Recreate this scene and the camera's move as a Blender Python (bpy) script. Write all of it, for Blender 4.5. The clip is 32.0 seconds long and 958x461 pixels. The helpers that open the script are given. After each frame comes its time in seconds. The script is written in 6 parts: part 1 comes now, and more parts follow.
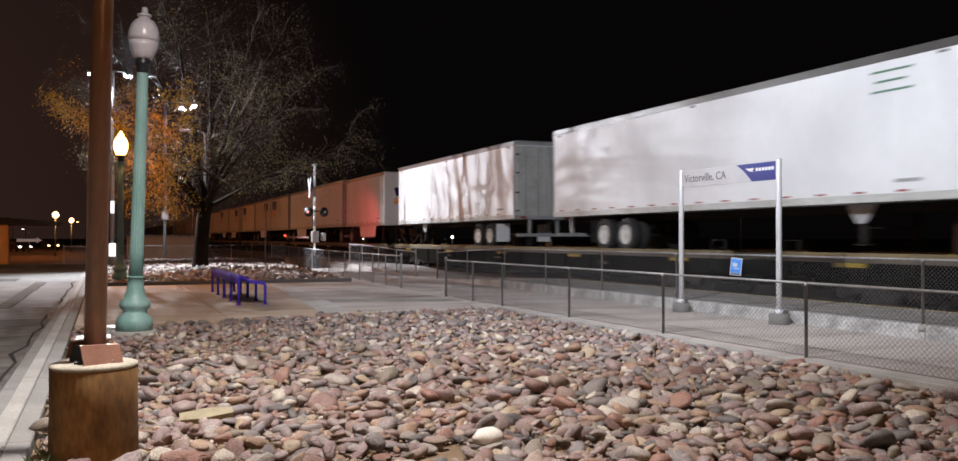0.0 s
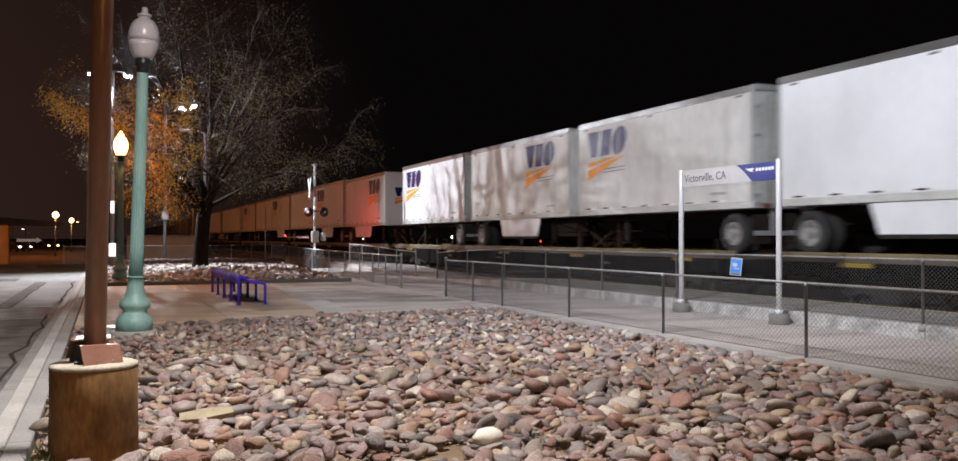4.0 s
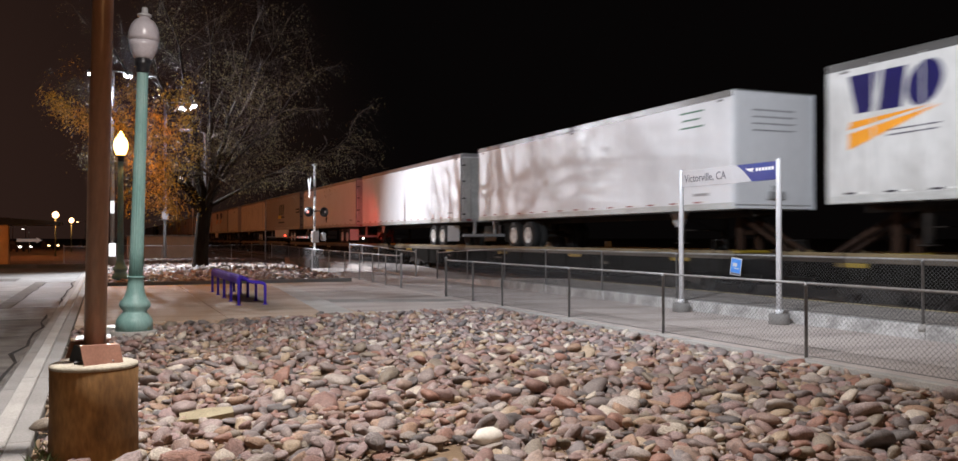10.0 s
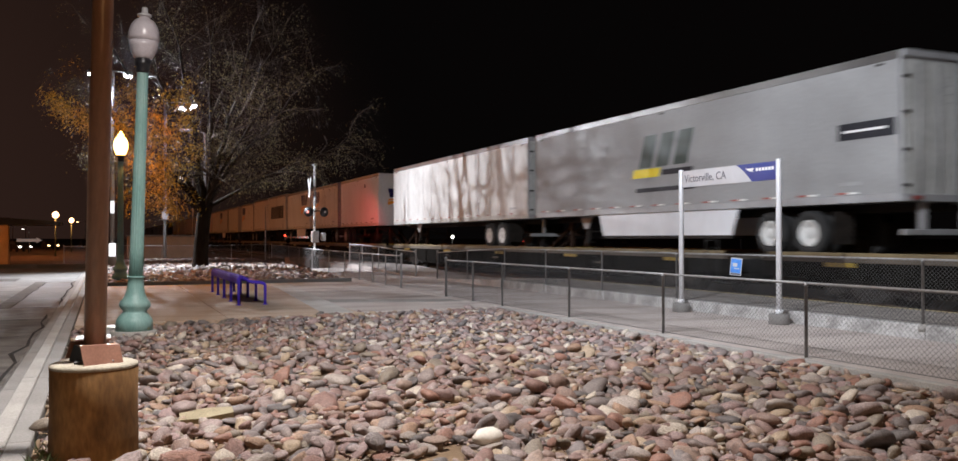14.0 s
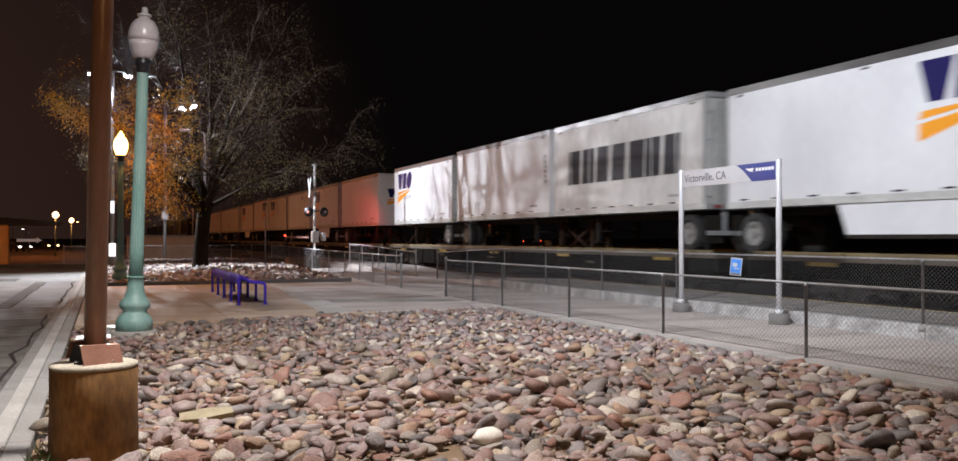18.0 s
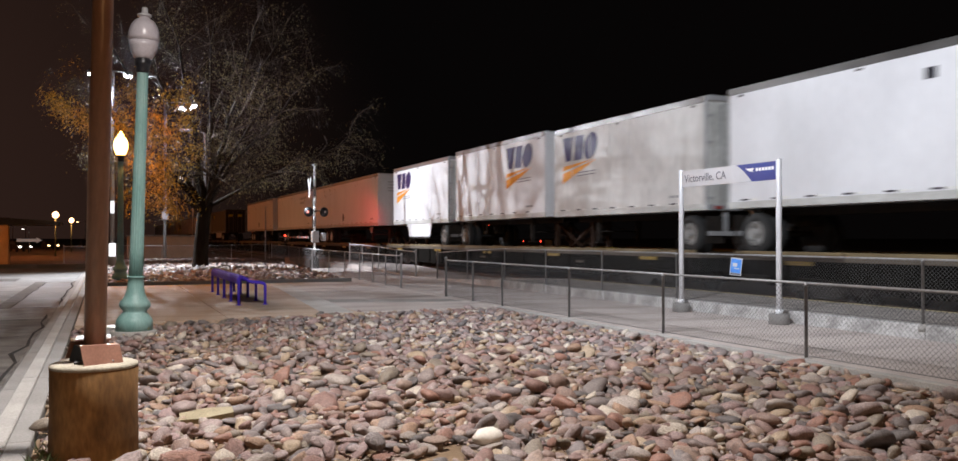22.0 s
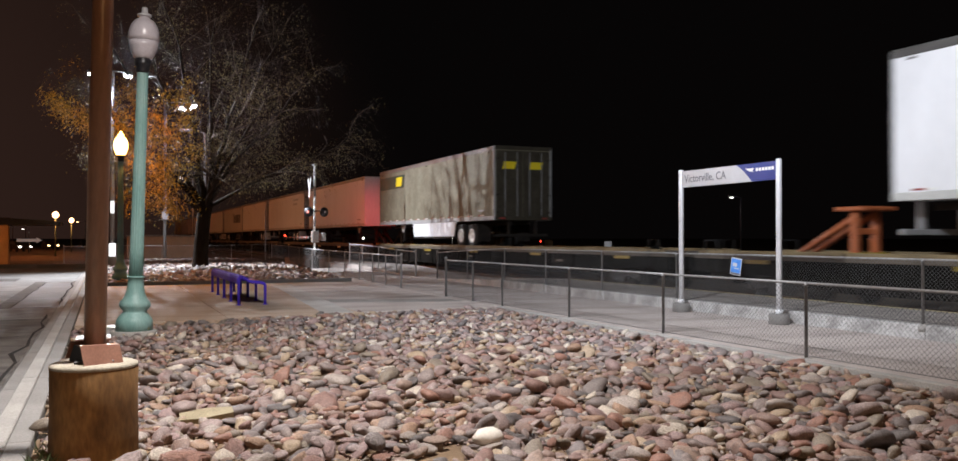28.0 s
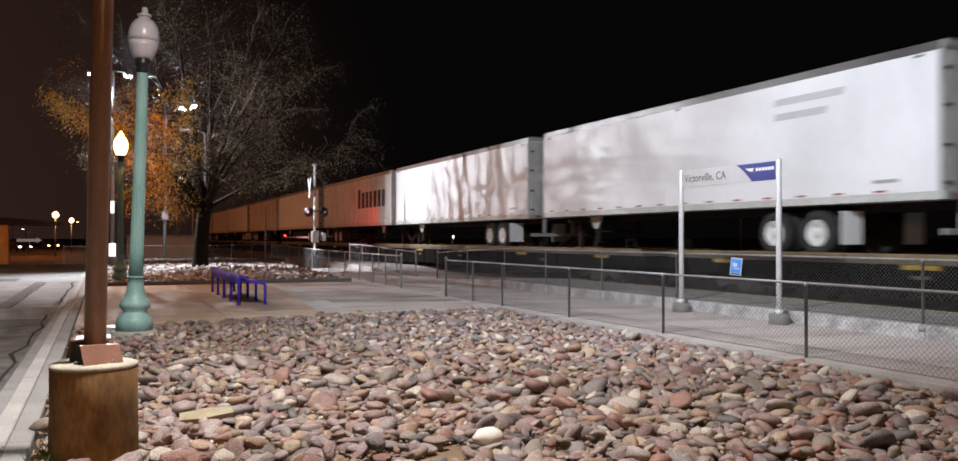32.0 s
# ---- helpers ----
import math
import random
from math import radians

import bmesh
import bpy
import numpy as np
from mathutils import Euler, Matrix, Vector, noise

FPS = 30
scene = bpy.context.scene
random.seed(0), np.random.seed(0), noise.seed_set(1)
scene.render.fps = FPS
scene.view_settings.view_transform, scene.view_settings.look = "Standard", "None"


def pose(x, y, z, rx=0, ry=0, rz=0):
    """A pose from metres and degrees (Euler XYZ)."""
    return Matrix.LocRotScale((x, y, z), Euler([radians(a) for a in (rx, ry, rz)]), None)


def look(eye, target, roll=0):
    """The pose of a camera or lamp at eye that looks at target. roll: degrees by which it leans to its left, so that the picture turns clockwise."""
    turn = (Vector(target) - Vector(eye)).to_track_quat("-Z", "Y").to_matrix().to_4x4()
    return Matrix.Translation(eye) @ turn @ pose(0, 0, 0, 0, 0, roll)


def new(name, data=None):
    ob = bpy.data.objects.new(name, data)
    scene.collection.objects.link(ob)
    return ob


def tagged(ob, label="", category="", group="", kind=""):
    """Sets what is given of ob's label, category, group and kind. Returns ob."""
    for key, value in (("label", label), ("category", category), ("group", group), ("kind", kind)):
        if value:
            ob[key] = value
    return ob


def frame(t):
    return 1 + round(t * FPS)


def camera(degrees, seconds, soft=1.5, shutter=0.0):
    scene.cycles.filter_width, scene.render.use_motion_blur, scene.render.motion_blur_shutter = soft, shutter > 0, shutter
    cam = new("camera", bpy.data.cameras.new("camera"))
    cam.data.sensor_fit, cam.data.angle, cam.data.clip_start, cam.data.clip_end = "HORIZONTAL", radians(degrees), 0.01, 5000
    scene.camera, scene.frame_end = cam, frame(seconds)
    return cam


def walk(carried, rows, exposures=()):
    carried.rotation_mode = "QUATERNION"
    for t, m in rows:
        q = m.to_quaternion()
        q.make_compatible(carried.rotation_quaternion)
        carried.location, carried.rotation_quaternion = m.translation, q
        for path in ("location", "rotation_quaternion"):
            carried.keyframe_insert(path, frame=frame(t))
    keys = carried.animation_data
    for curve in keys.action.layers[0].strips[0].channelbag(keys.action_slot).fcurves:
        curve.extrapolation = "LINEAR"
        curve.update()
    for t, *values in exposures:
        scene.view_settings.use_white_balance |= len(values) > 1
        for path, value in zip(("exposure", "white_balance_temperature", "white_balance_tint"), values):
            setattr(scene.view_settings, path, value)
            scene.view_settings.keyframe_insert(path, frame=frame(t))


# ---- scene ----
FOV = 56.8
cam = camera(FOV, 32.0, soft=1.5, shutter=0.5)
EYE = (0.0, 0.0, 1.55)
AIM = pose(0, 0, 1.55, 90.494, 0, -22.883)
walk(cam, [(0.0, AIM), (32.0, AIM)], [(0.0, 0.0), (27.9, 0.0), (28.4, 0.26), (29.2, 0.28), (30.2, 0.2), (31.0, 0.13), (32.0, 0.05)])

# ---- light ----
world = bpy.data.worlds.new("night")
scene.world = world
world.use_nodes = True
bg = world.node_tree.nodes["Background"]
bg.inputs[1].default_value = 1.0
# a clear night sky with the town's warm glow low over the street
wn, wl = world.node_tree.nodes, world.node_tree.links
w_tc, w_dot, w_ramp = wn.new("ShaderNodeTexCoord"), wn.new("ShaderNodeVectorMath"), wn.new("ShaderNodeValToRGB")
w_dot.operation = "DOT_PRODUCT"
w_dot.inputs[1].default_value = Vector((-0.45, 0.89, -0.10)).normalized()
w_ramp.color_ramp.elements[0].position, w_ramp.color_ramp.elements[0].color = 0.68, (0.0019, 0.0015, 0.0015, 1)
w_ramp.color_ramp.elements[1].position, w_ramp.color_ramp.elements[1].color = 1.0, (0.027, 0.0138, 0.0105, 1)
w_ramp.color_ramp.interpolation = "EASE"
wl.new(w_tc.outputs["Generated"], w_dot.inputs[0])
wl.new(w_dot.outputs["Value"], w_ramp.inputs["Fac"])
wl.new(w_ramp.outputs["Color"], bg.inputs[0])

WHITE_LAMP = (0.90, 0.955, 1.05)
SODIUM = (1.0, 0.33, 0.09)


def spot(name, at, to, power, color, degrees, blend=0.6, size=0.2):
    data = bpy.data.lights.new(name, "SPOT")
    data.energy, data.color, data.spot_size, data.spot_blend, data.shadow_soft_size = power, color, radians(degrees), blend, size
    ob = new(name, data)
    ob.matrix_world = look(at, to)
    return ob


def bulb(name, at, power, color, size=0.15):
    data = bpy.data.lights.new(name, "POINT")
    data.energy, data.color, data.shadow_soft_size = power, color, size
    ob = new(name, data)
    ob.location = at
    return ob


# the near car-park pole carries two floods over the camera, the far one two more beyond the tree
NEAR_HEAD = (0.86, 7.30, 8.84)
spot("flood_light_near", NEAR_HEAD, (14.4, 18.4, 2.2), 9600, WHITE_LAMP, 94, 1.0, 0.14)
spot("flood_light_near_down", (0.70, 7.02, 8.84), (0.2, 8.6, 0.0), 6800, (1.0, 0.93, 0.885), 138, 1.0, 0.14)
spot("flood_light_far", (1.16, 48.50, 9.72), (8.6, 30.2, -1.0), 17000, WHITE_LAMP, 126, 1.0, 0.05)
spot("flood_light_far_second", (-0.64, 49.15, 9.80), (6.8, 30.8, -1.0), 16000, WHITE_LAMP, 126, 1.0, 0.05)
spot("flood_light_behind_tree", (5.0, 59.8, 9.75), (3.6, 44.0, 5.6), 2600, WHITE_LAMP, 54, 1.0, 0.2)
# added fill without a flood head, to brighten the fence behind the tree
spot("fill_light_far_fence", (0.34, 49.62, 9.75), (3.6, 64.0, 0.0), 8500, WHITE_LAMP, 52, 1.0, 0.12)
spot("flood_light_far_road", (-0.64, 49.15, 9.80), (-1.5, 29.0, 0.0), 2800, (1.0, 0.88, 0.76), 130, 0.8, 0.10)
bulb("sodium_globe_light", (0.50, 33.7, 4.70), 1000, (1.0, 0.39, 0.09), 0.2)
bulb("sodium_globe_light_back", (0.44, -3.1, 4.70), 520, (1.0, 0.52, 0.22), 0.2)
bulb("sodium_street_light_crossing", (4.7, 60.4, 8.6), 640, (1.0, 0.23, 0.10), 0.25)
# added orange fill with no lamp standing here, for fence and far trailers
bulb("fill_light_by_fence", (5.35, 74.0, 5.55), 330, (1.0, 0.45, 0.2), 0.12)
bulb("sodium_street_light_town", (-24.0, 150.0, 9.0), 3500, (1.0, 0.27, 0.09), 0.3)
bulb("sodium_street_light_far", (-9.0, 92.0, 7.0), 1700, (1.0, 0.27, 0.09), 0.3)
spot("crossing_signal_glow", (10.78, 45.62, 2.9), (14.37, 51.6, 2.5), 1100, (1.0, 0.06, 0.05), 46, 1.0, 0.08)


# ---- materials ----
def paint(name, colors, rough=0.6, metal=0.0, scale=6.0, fine=60.0, bump=0.15, spec=0.5, coat=0.0, mix=0.5, per="", dist=0.01, stretch=(1, 1, 1)):
    """A surface with broad stains and fine grain. colors: two or three base colours; per: 'object' or 'island' gives each piece its own."""
    m = bpy.data.materials.new(name)
    m.use_nodes = True
    nt = m.node_tree
    n, l = nt.nodes, nt.links
    b = n["Principled BSDF"]
    tc = n.new("ShaderNodeTexCoord")
    mp = n.new("ShaderNodeMapping")
    mp.inputs["Scale"].default_value = stretch
    l.new(tc.outputs["Object"], mp.inputs["Vector"])
    big, small = n.new("ShaderNodeTexNoise"), n.new("ShaderNodeTexNoise")
    big.inputs["Scale"].default_value, small.inputs["Scale"].default_value = scale, fine
    big.inputs["Detail"].default_value, small.inputs["Detail"].default_value = 5.0, 6.0
    l.new(mp.outputs[0], big.inputs["Vector"])
    l.new(mp.outputs[0], small.inputs["Vector"])
    ramp = n.new("ShaderNodeValToRGB")
    stops = colors
    el = ramp.color_ramp.elements
    lo, hi = (0.30, 0.70) if not per else (0.0, 1.0)
    for i, c in enumerate(stops):
        at = lo + (hi - lo) * i / max(1, len(stops) - 1)
        e = el[i] if i < 2 else el.new(at)
        e.position, e.color = at, (*c, 1)
    mixer = n.new("ShaderNodeMix")
    mixer.data_type, mixer.blend_type = "RGBA", "MULTIPLY"
    mixer.inputs["Factor"].default_value = mix
    grain = n.new("ShaderNodeValToRGB")
    grain.color_ramp.elements[0].position, grain.color_ramp.elements[0].color = 0.30, (0.45, 0.45, 0.45, 1)
    grain.color_ramp.elements[1].position, grain.color_ramp.elements[1].color = 0.70, (1.25, 1.25, 1.25, 1)
    l.new(small.outputs["Fac"], grain.inputs["Fac"])
    if per:
        src = n.new("ShaderNodeObjectInfo" if per == "object" else "ShaderNodeNewGeometry")
        rnd = src.outputs["Random" if per == "object" else "Random Per Island"]
        ramp.color_ramp.interpolation = "CONSTANT"
        l.new(rnd, ramp.inputs["Fac"])
        veins = n.new("ShaderNodeMix")
        veins.data_type, veins.blend_type = "RGBA", "MULTIPLY"
        veins.inputs["Factor"].default_value = 0.45
        vr = n.new("ShaderNodeValToRGB")
        vr.color_ramp.elements[0].position, vr.color_ramp.elements[0].color = 0.3, (0.55, 0.5, 0.48, 1)
        vr.color_ramp.elements[1].position, vr.color_ramp.elements[1].color = 0.7, (1.2, 1.18, 1.15, 1)
        l.new(big.outputs["Fac"], vr.inputs["Fac"])
        l.new(ramp.outputs["Color"], veins.inputs["A"])
        l.new(vr.outputs["Color"], veins.inputs["B"])
        l.new(veins.outputs["Result"], mixer.inputs["A"])
    else:
        l.new(big.outputs["Fac"], ramp.inputs["Fac"])
        l.new(ramp.outputs["Color"], mixer.inputs["A"])
    l.new(grain.outputs["Color"], mixer.inputs["B"])
    l.new(mixer.outputs["Result"], b.inputs["Base Color"])
    b.inputs["Metallic"].default_value = metal
    b.inputs["Specular IOR Level"].default_value = spec
    b.inputs["Coat Weight"].default_value = coat
    b.inputs["Coat Roughness"].default_value = 0.10
    rr = n.new("ShaderNodeMapRange")
    rr.inputs["To Min"].default_value, rr.inputs["To Max"].default_value = max(0.02, rough - 0.12), min(1.0, rough + 0.12)
    l.new(big.outputs["Fac"], rr.inputs["Value"])
    l.new(rr.outputs[0], b.inputs["Roughness"])
    if bump:
        bp = n.new("ShaderNodeBump")
        bp.inputs["Strength"].default_value, bp.inputs["Distance"].default_value = bump, dist
        l.new(small.outputs["Fac"], bp.inputs["Height"])
        l.new(bp.outputs["Normal"], b.inputs["Normal"])
    return m


def glow(name, color, strength):
    m = bpy.data.materials.new(name)
    m.use_nodes = True
    b = m.node_tree.nodes["Principled BSDF"]
    b.inputs["Base Color"].default_value = (*color, 1)
    b.inputs["Emission Color"].default_value = (*color, 1)
    b.inputs["Emission Strength"].default_value = strength
    return m


ROCKS = [(0.255, 0.176, 0.15), (0.194, 0.167, 0.163), (0.326, 0.246, 0.207), (0.37, 0.326, 0.299), (0.22, 0.132, 0.114), (0.255, 0.211, 0.202), (0.37, 0.29, 0.207), (0.255, 0.194, 0.185),
         (0.123, 0.11, 0.11), (0.282, 0.154, 0.119), (0.326, 0.26, 0.251), (0.229, 0.194, 0.158), (0.29, 0.207, 0.202), (0.51, 0.458, 0.396), (0.194, 0.167, 0.167), (0.229, 0.154, 0.141), (0.317, 0.211, 0.15), (0.29, 0.246, 0.229)]
M_STONE = paint("river_stone", ROCKS, 0.58, scale=1.3, fine=6.5, bump=0.6, per="object", mix=0.7, dist=0.06)
M_STONES = paint("river_stones", ROCKS, 0.58, scale=16, fine=80, bump=0.6, per="island", mix=0.75)
M_DIRT = paint("sandy_soil", [(0.13, 0.085, 0.05), (0.26, 0.18, 0.11)], 0.95, scale=3, fine=80, bump=0.5)
M_CONCRETE = paint("pale_concrete", [(0.28, 0.243, 0.222), (0.455, 0.396, 0.366), (0.52, 0.46, 0.43)], 0.85, scale=0.6, fine=30, bump=0.15, mix=0.4, stretch=(0.6, 1.6, 1))
M_PLATFORM = paint("speckled_platform_concrete", [(0.21, 0.188, 0.172), (0.33, 0.298, 0.276), (0.39, 0.355, 0.33)], 0.9, scale=2.5, fine=26, bump=0.25, mix=0.75)
M_KERB = paint("kerb_concrete", [(0.25, 0.24, 0.225), (0.37, 0.355, 0.335)], 0.85, scale=1.5, fine=50, bump=0.2, mix=0.4)
M_GUTTER = paint("gutter_concrete", [(0.17, 0.163, 0.155), (0.25, 0.24, 0.23)], 0.85, scale=1.2, fine=50, bump=0.2, mix=0.4)
M_SPECKLE = paint("chipped_white_paint_kerb", [(0.27, 0.262, 0.255), (0.40, 0.39, 0.38), (0.53, 0.525, 0.52)], 0.8, scale=4, fine=22, bump=0.3, mix=0.6)
M_ASPHALT = paint("worn_asphalt", [(0.12, 0.115, 0.11), (0.18, 0.172, 0.165), (0.24, 0.232, 0.225)], 0.9, scale=0.9, fine=90, bump=0.4, mix=0.5)
M_PATCH = paint("asphalt_patch", [(0.06, 0.054, 0.049), (0.11, 0.10, 0.092), (0.15, 0.138, 0.128)], 0.95, spec=0.15, scale=2.2, fine=60, bump=0.4)
M_SEALED = paint("pale_worn_asphalt", [(0.16, 0.16, 0.17), (0.24, 0.24, 0.255)], 0.9, scale=1.2, fine=90, bump=0.3)
M_TAR = paint("tar_filled_crack", [(0.018, 0.017, 0.016), (0.03, 0.029, 0.028)], 0.97, spec=0.05, scale=4, bump=0.2)
# the peach tint holds the orange lamp light on this half of the paving
M_PEACH = paint("lamp_tinted_concrete", [(0.34, 0.245, 0.175), (0.46, 0.345, 0.26), (0.50, 0.39, 0.305)], 0.85, scale=0.7, fine=30, bump=0.15, mix=0.4, stretch=(0.5, 1.8, 1))
M_STRIP = paint("swept_pale_concrete", [(0.38, 0.36, 0.335), (0.52, 0.50, 0.475)], 0.85, scale=1.2, fine=30, bump=0.15, mix=0.35)
M_DAMP = paint("damp_grey_concrete", [(0.24, 0.225, 0.21), (0.36, 0.34, 0.325)], 0.8, scale=0.9, fine=30, bump=0.15, mix=0.4)
M_GROUND = paint("dark_desert_ground", [(0.10, 0.075, 0.05), (0.16, 0.12, 0.085)], 0.95, scale=0.2, fine=8, bump=0.3)
M_BALLAST = paint("track_ballast", [(0.08, 0.075, 0.07), (0.15, 0.14, 0.13)], 0.95, scale=12, fine=40, bump=0.9, dist=0.05)
M_RAIL = paint("rail_steel", [(0.18, 0.13, 0.10), (0.28, 0.22, 0.19)], 0.45, 0.8, scale=5, bump=0.1)
M_TIE = paint("creosoted_timber", [(0.05, 0.035, 0.025), (0.09, 0.07, 0.05)], 0.9, scale=8, bump=0.4)
M_TACTILE = paint("faded_yellow_edge", [(0.42, 0.34, 0.16), (0.50, 0.42, 0.22)], 0.8, scale=3, bump=0.3)
M_GALV = paint("galvanised_steel", [(0.32, 0.32, 0.325), (0.45, 0.45, 0.455)], 0.45, 0.4, scale=14, fine=90, bump=0.05, mix=0.3)
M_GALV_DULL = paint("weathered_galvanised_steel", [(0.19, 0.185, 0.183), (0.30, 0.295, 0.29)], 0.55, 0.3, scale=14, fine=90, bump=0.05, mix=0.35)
# paler copies for the far fences, with flood light painted into steel and wire
M_GALV_LIT = paint("lit_galvanised_steel", [(0.42, 0.42, 0.425), (0.55, 0.55, 0.555)], 0.55, 0.2, scale=14, fine=90, bump=0.05, mix=0.3)
M_WIRE_LIT = paint("lit_galvanised_wire", [(0.25, 0.25, 0.255), (0.34, 0.34, 0.345)], 0.55, 0.3, scale=14, fine=90, bump=0)
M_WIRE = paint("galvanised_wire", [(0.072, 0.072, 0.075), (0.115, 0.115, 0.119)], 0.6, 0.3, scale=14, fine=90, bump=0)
M_TEAL = paint("weathered_verdigris_paint", [(0.16, 0.32, 0.30), (0.22, 0.38, 0.36), (0.28, 0.43, 0.41)], 0.5, scale=5, fine=50, bump=0.06, mix=0.25, stretch=(1, 1, 0.25))
M_DARKTEAL = paint("dark_green_paint", [(0.05, 0.09, 0.08), (0.08, 0.12, 0.10)], 0.5, scale=5, bump=0.06)
M_GLOBE = paint("frosted_globe", [(0.52, 0.48, 0.52), (0.62, 0.58, 0.62)], 0.30, scale=3, fine=30, bump=0.02, mix=0.15, spec=0.6)
M_BAND = paint("black_metal", [(0.015, 0.015, 0.018), (0.03, 0.03, 0.035)], 0.4, 0.2, bump=0.05)
M_BROWN = paint("brown_painted_steel", [(0.20, 0.105, 0.062), (0.27, 0.14, 0.082)], 0.38, scale=3, fine=50, bump=0.05, mix=0.3, stretch=(1, 1, 0.2))
M_COPPER = paint("bronze_base_cover", [(0.24, 0.115, 0.08), (0.30, 0.15, 0.105)], 0.4, 0.25, scale=6, bump=0.05, mix=0.3)
M_FOOT = paint("stained_concrete_footing", [(0.17, 0.085, 0.028), (0.30, 0.16, 0.055), (0.13, 0.066, 0.024)], 0.85, scale=2.6, fine=34, bump=0.35, mix=0.55, stretch=(1, 1, 0.35))
M_FOOTTOP = paint("weathered_concrete_rim", [(0.33, 0.30, 0.24), (0.46, 0.42, 0.34)], 0.9, scale=6, fine=40, bump=0.4)
M_PURPLE = paint("violet_powder_coat", [(0.07, 0.04, 0.47), (0.10, 0.058, 0.58)], 0.8, scale=4, bump=0.03, mix=0.2, spec=0.08)
M_RED = paint("faded_red_paper", [(0.5, 0.12, 0.10), (0.62, 0.2, 0.16)], 0.8, bump=0.05)
M_BARK = paint("rough_bark", [(0.013, 0.009, 0.0065), (0.030, 0.021, 0.015)], 0.95, spec=0.06, scale=5, fine=24, bump=0.9, dist=0.03, stretch=(1, 1, 0.25))
M_TWIG = paint("bare_twigs", [(0.042, 0.026, 0.017), (0.078, 0.050, 0.034)], 0.72, spec=0.2, scale=2, bump=0)
# brighter yellow copy: sodium lamplight is painted into these leaves
M_LEAF_LAMPLIT = paint("lamplit_dry_leaves", [(0.46, 0.29, 0.04), (0.55, 0.35, 0.05), (0.24, 0.18, 0.035), (0.60, 0.41, 0.07)], 0.8, spec=0.1, scale=2, bump=0, per="island", mix=0.2)
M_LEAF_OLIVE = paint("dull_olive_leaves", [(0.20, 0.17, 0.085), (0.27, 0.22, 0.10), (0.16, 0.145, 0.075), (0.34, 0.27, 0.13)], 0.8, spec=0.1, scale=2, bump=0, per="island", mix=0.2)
M_SIGNWHITE = paint("pale_grey_sign_panel", [(0.47, 0.47, 0.49), (0.55, 0.55, 0.57)], 0.4, scale=2, bump=0.02, mix=0.12)
M_SIGNBLUE = paint("deep_blue_sign_panel", [(0.022, 0.04, 0.20), (0.03, 0.05, 0.24)], 0.4, scale=2, bump=0.02, mix=0.12)
M_SIGNPOST = paint("white_painted_post", [(0.62, 0.62, 0.64), (0.72, 0.72, 0.74)], 0.38, 0.15, scale=4, bump=0.03, mix=0.2)
M_INK = paint("dark_grey_lettering", [(0.11, 0.11, 0.13), (0.14, 0.14, 0.16)], 0.5, bump=0)
M_WHITE = paint("white_vinyl", [(0.78, 0.78, 0.78), (0.84, 0.84, 0.84)], 0.5, bump=0, mix=0.1)
M_POSTER = paint("light_blue_notice", [(0.05, 0.20, 0.62), (0.09, 0.29, 0.74)], 0.35, scale=12, bump=0, mix=0.2)

M_VAN = paint("white_van_panel", [(0.66, 0.66, 0.68), (0.73, 0.73, 0.75), (0.68, 0.68, 0.695)], 0.60, scale=0.7, fine=9, bump=0.02, spec=0.2, coat=0.0, mix=0.10, stretch=(1, 1, 0.4))
M_VAN_LONG = paint("fresh_white_van_panel", [(0.71, 0.715, 0.735), (0.78, 0.785, 0.805), (0.74, 0.745, 0.76)], 0.5, scale=0.7, fine=9, bump=0.02, spec=0.3, mix=0.08, stretch=(1, 1, 0.4))
M_VAN_TOP = paint("dull_grey_top_rail", [(0.065, 0.062, 0.06), (0.12, 0.116, 0.112)], 0.40, 0.15, scale=2, bump=0.05, mix=0.3, stretch=(1, 0.3, 1))
M_VAN_LOW = paint("off-white_low_rail", [(0.44, 0.44, 0.42), (0.60, 0.60, 0.57)], 0.6, scale=2, fine=12, bump=0.05, mix=0.3, stretch=(1, 0.4, 1))
M_VAN_OLD = paint("grimy_white_van_panel", [(0.46, 0.45, 0.43), (0.66, 0.65, 0.63), (0.57, 0.56, 0.54)], 0.55, spec=0.3, coat=0.0, scale=1.3, fine=9, bump=0.04, mix=0.26, stretch=(1, 1, 0.35))
M_VAN_GREY = paint("silver_grey_van_panel", [(0.27, 0.27, 0.27), (0.33, 0.33, 0.33)], 0.6, 0.0, coat=0.0, spec=0.2, scale=0.8, fine=18, bump=0.05, mix=0.2)
M_VAN_BEIGE = paint("beige_van_panel", [(0.145, 0.131, 0.09), (0.235, 0.215, 0.155)], 0.6, scale=1.4, fine=6, bump=0.05, mix=0.4, spec=0.2)
M_VAN_RAIL = paint("aluminium_rail", [(0.30, 0.30, 0.305), (0.40, 0.40, 0.405)], 0.65, 0.2, scale=3, bump=0.05, mix=0.3)
M_VAN_ROOF = paint("translucent_roof_sheet", [(0.16, 0.16, 0.16), (0.22, 0.22, 0.22)], 0.6, scale=2, bump=0.05)
M_DOOR = paint("dusty_door_panel", [(0.36, 0.36, 0.34), (0.50, 0.50, 0.48)], 0.6, scale=1.6, fine=7, bump=0.03, mix=0.25)
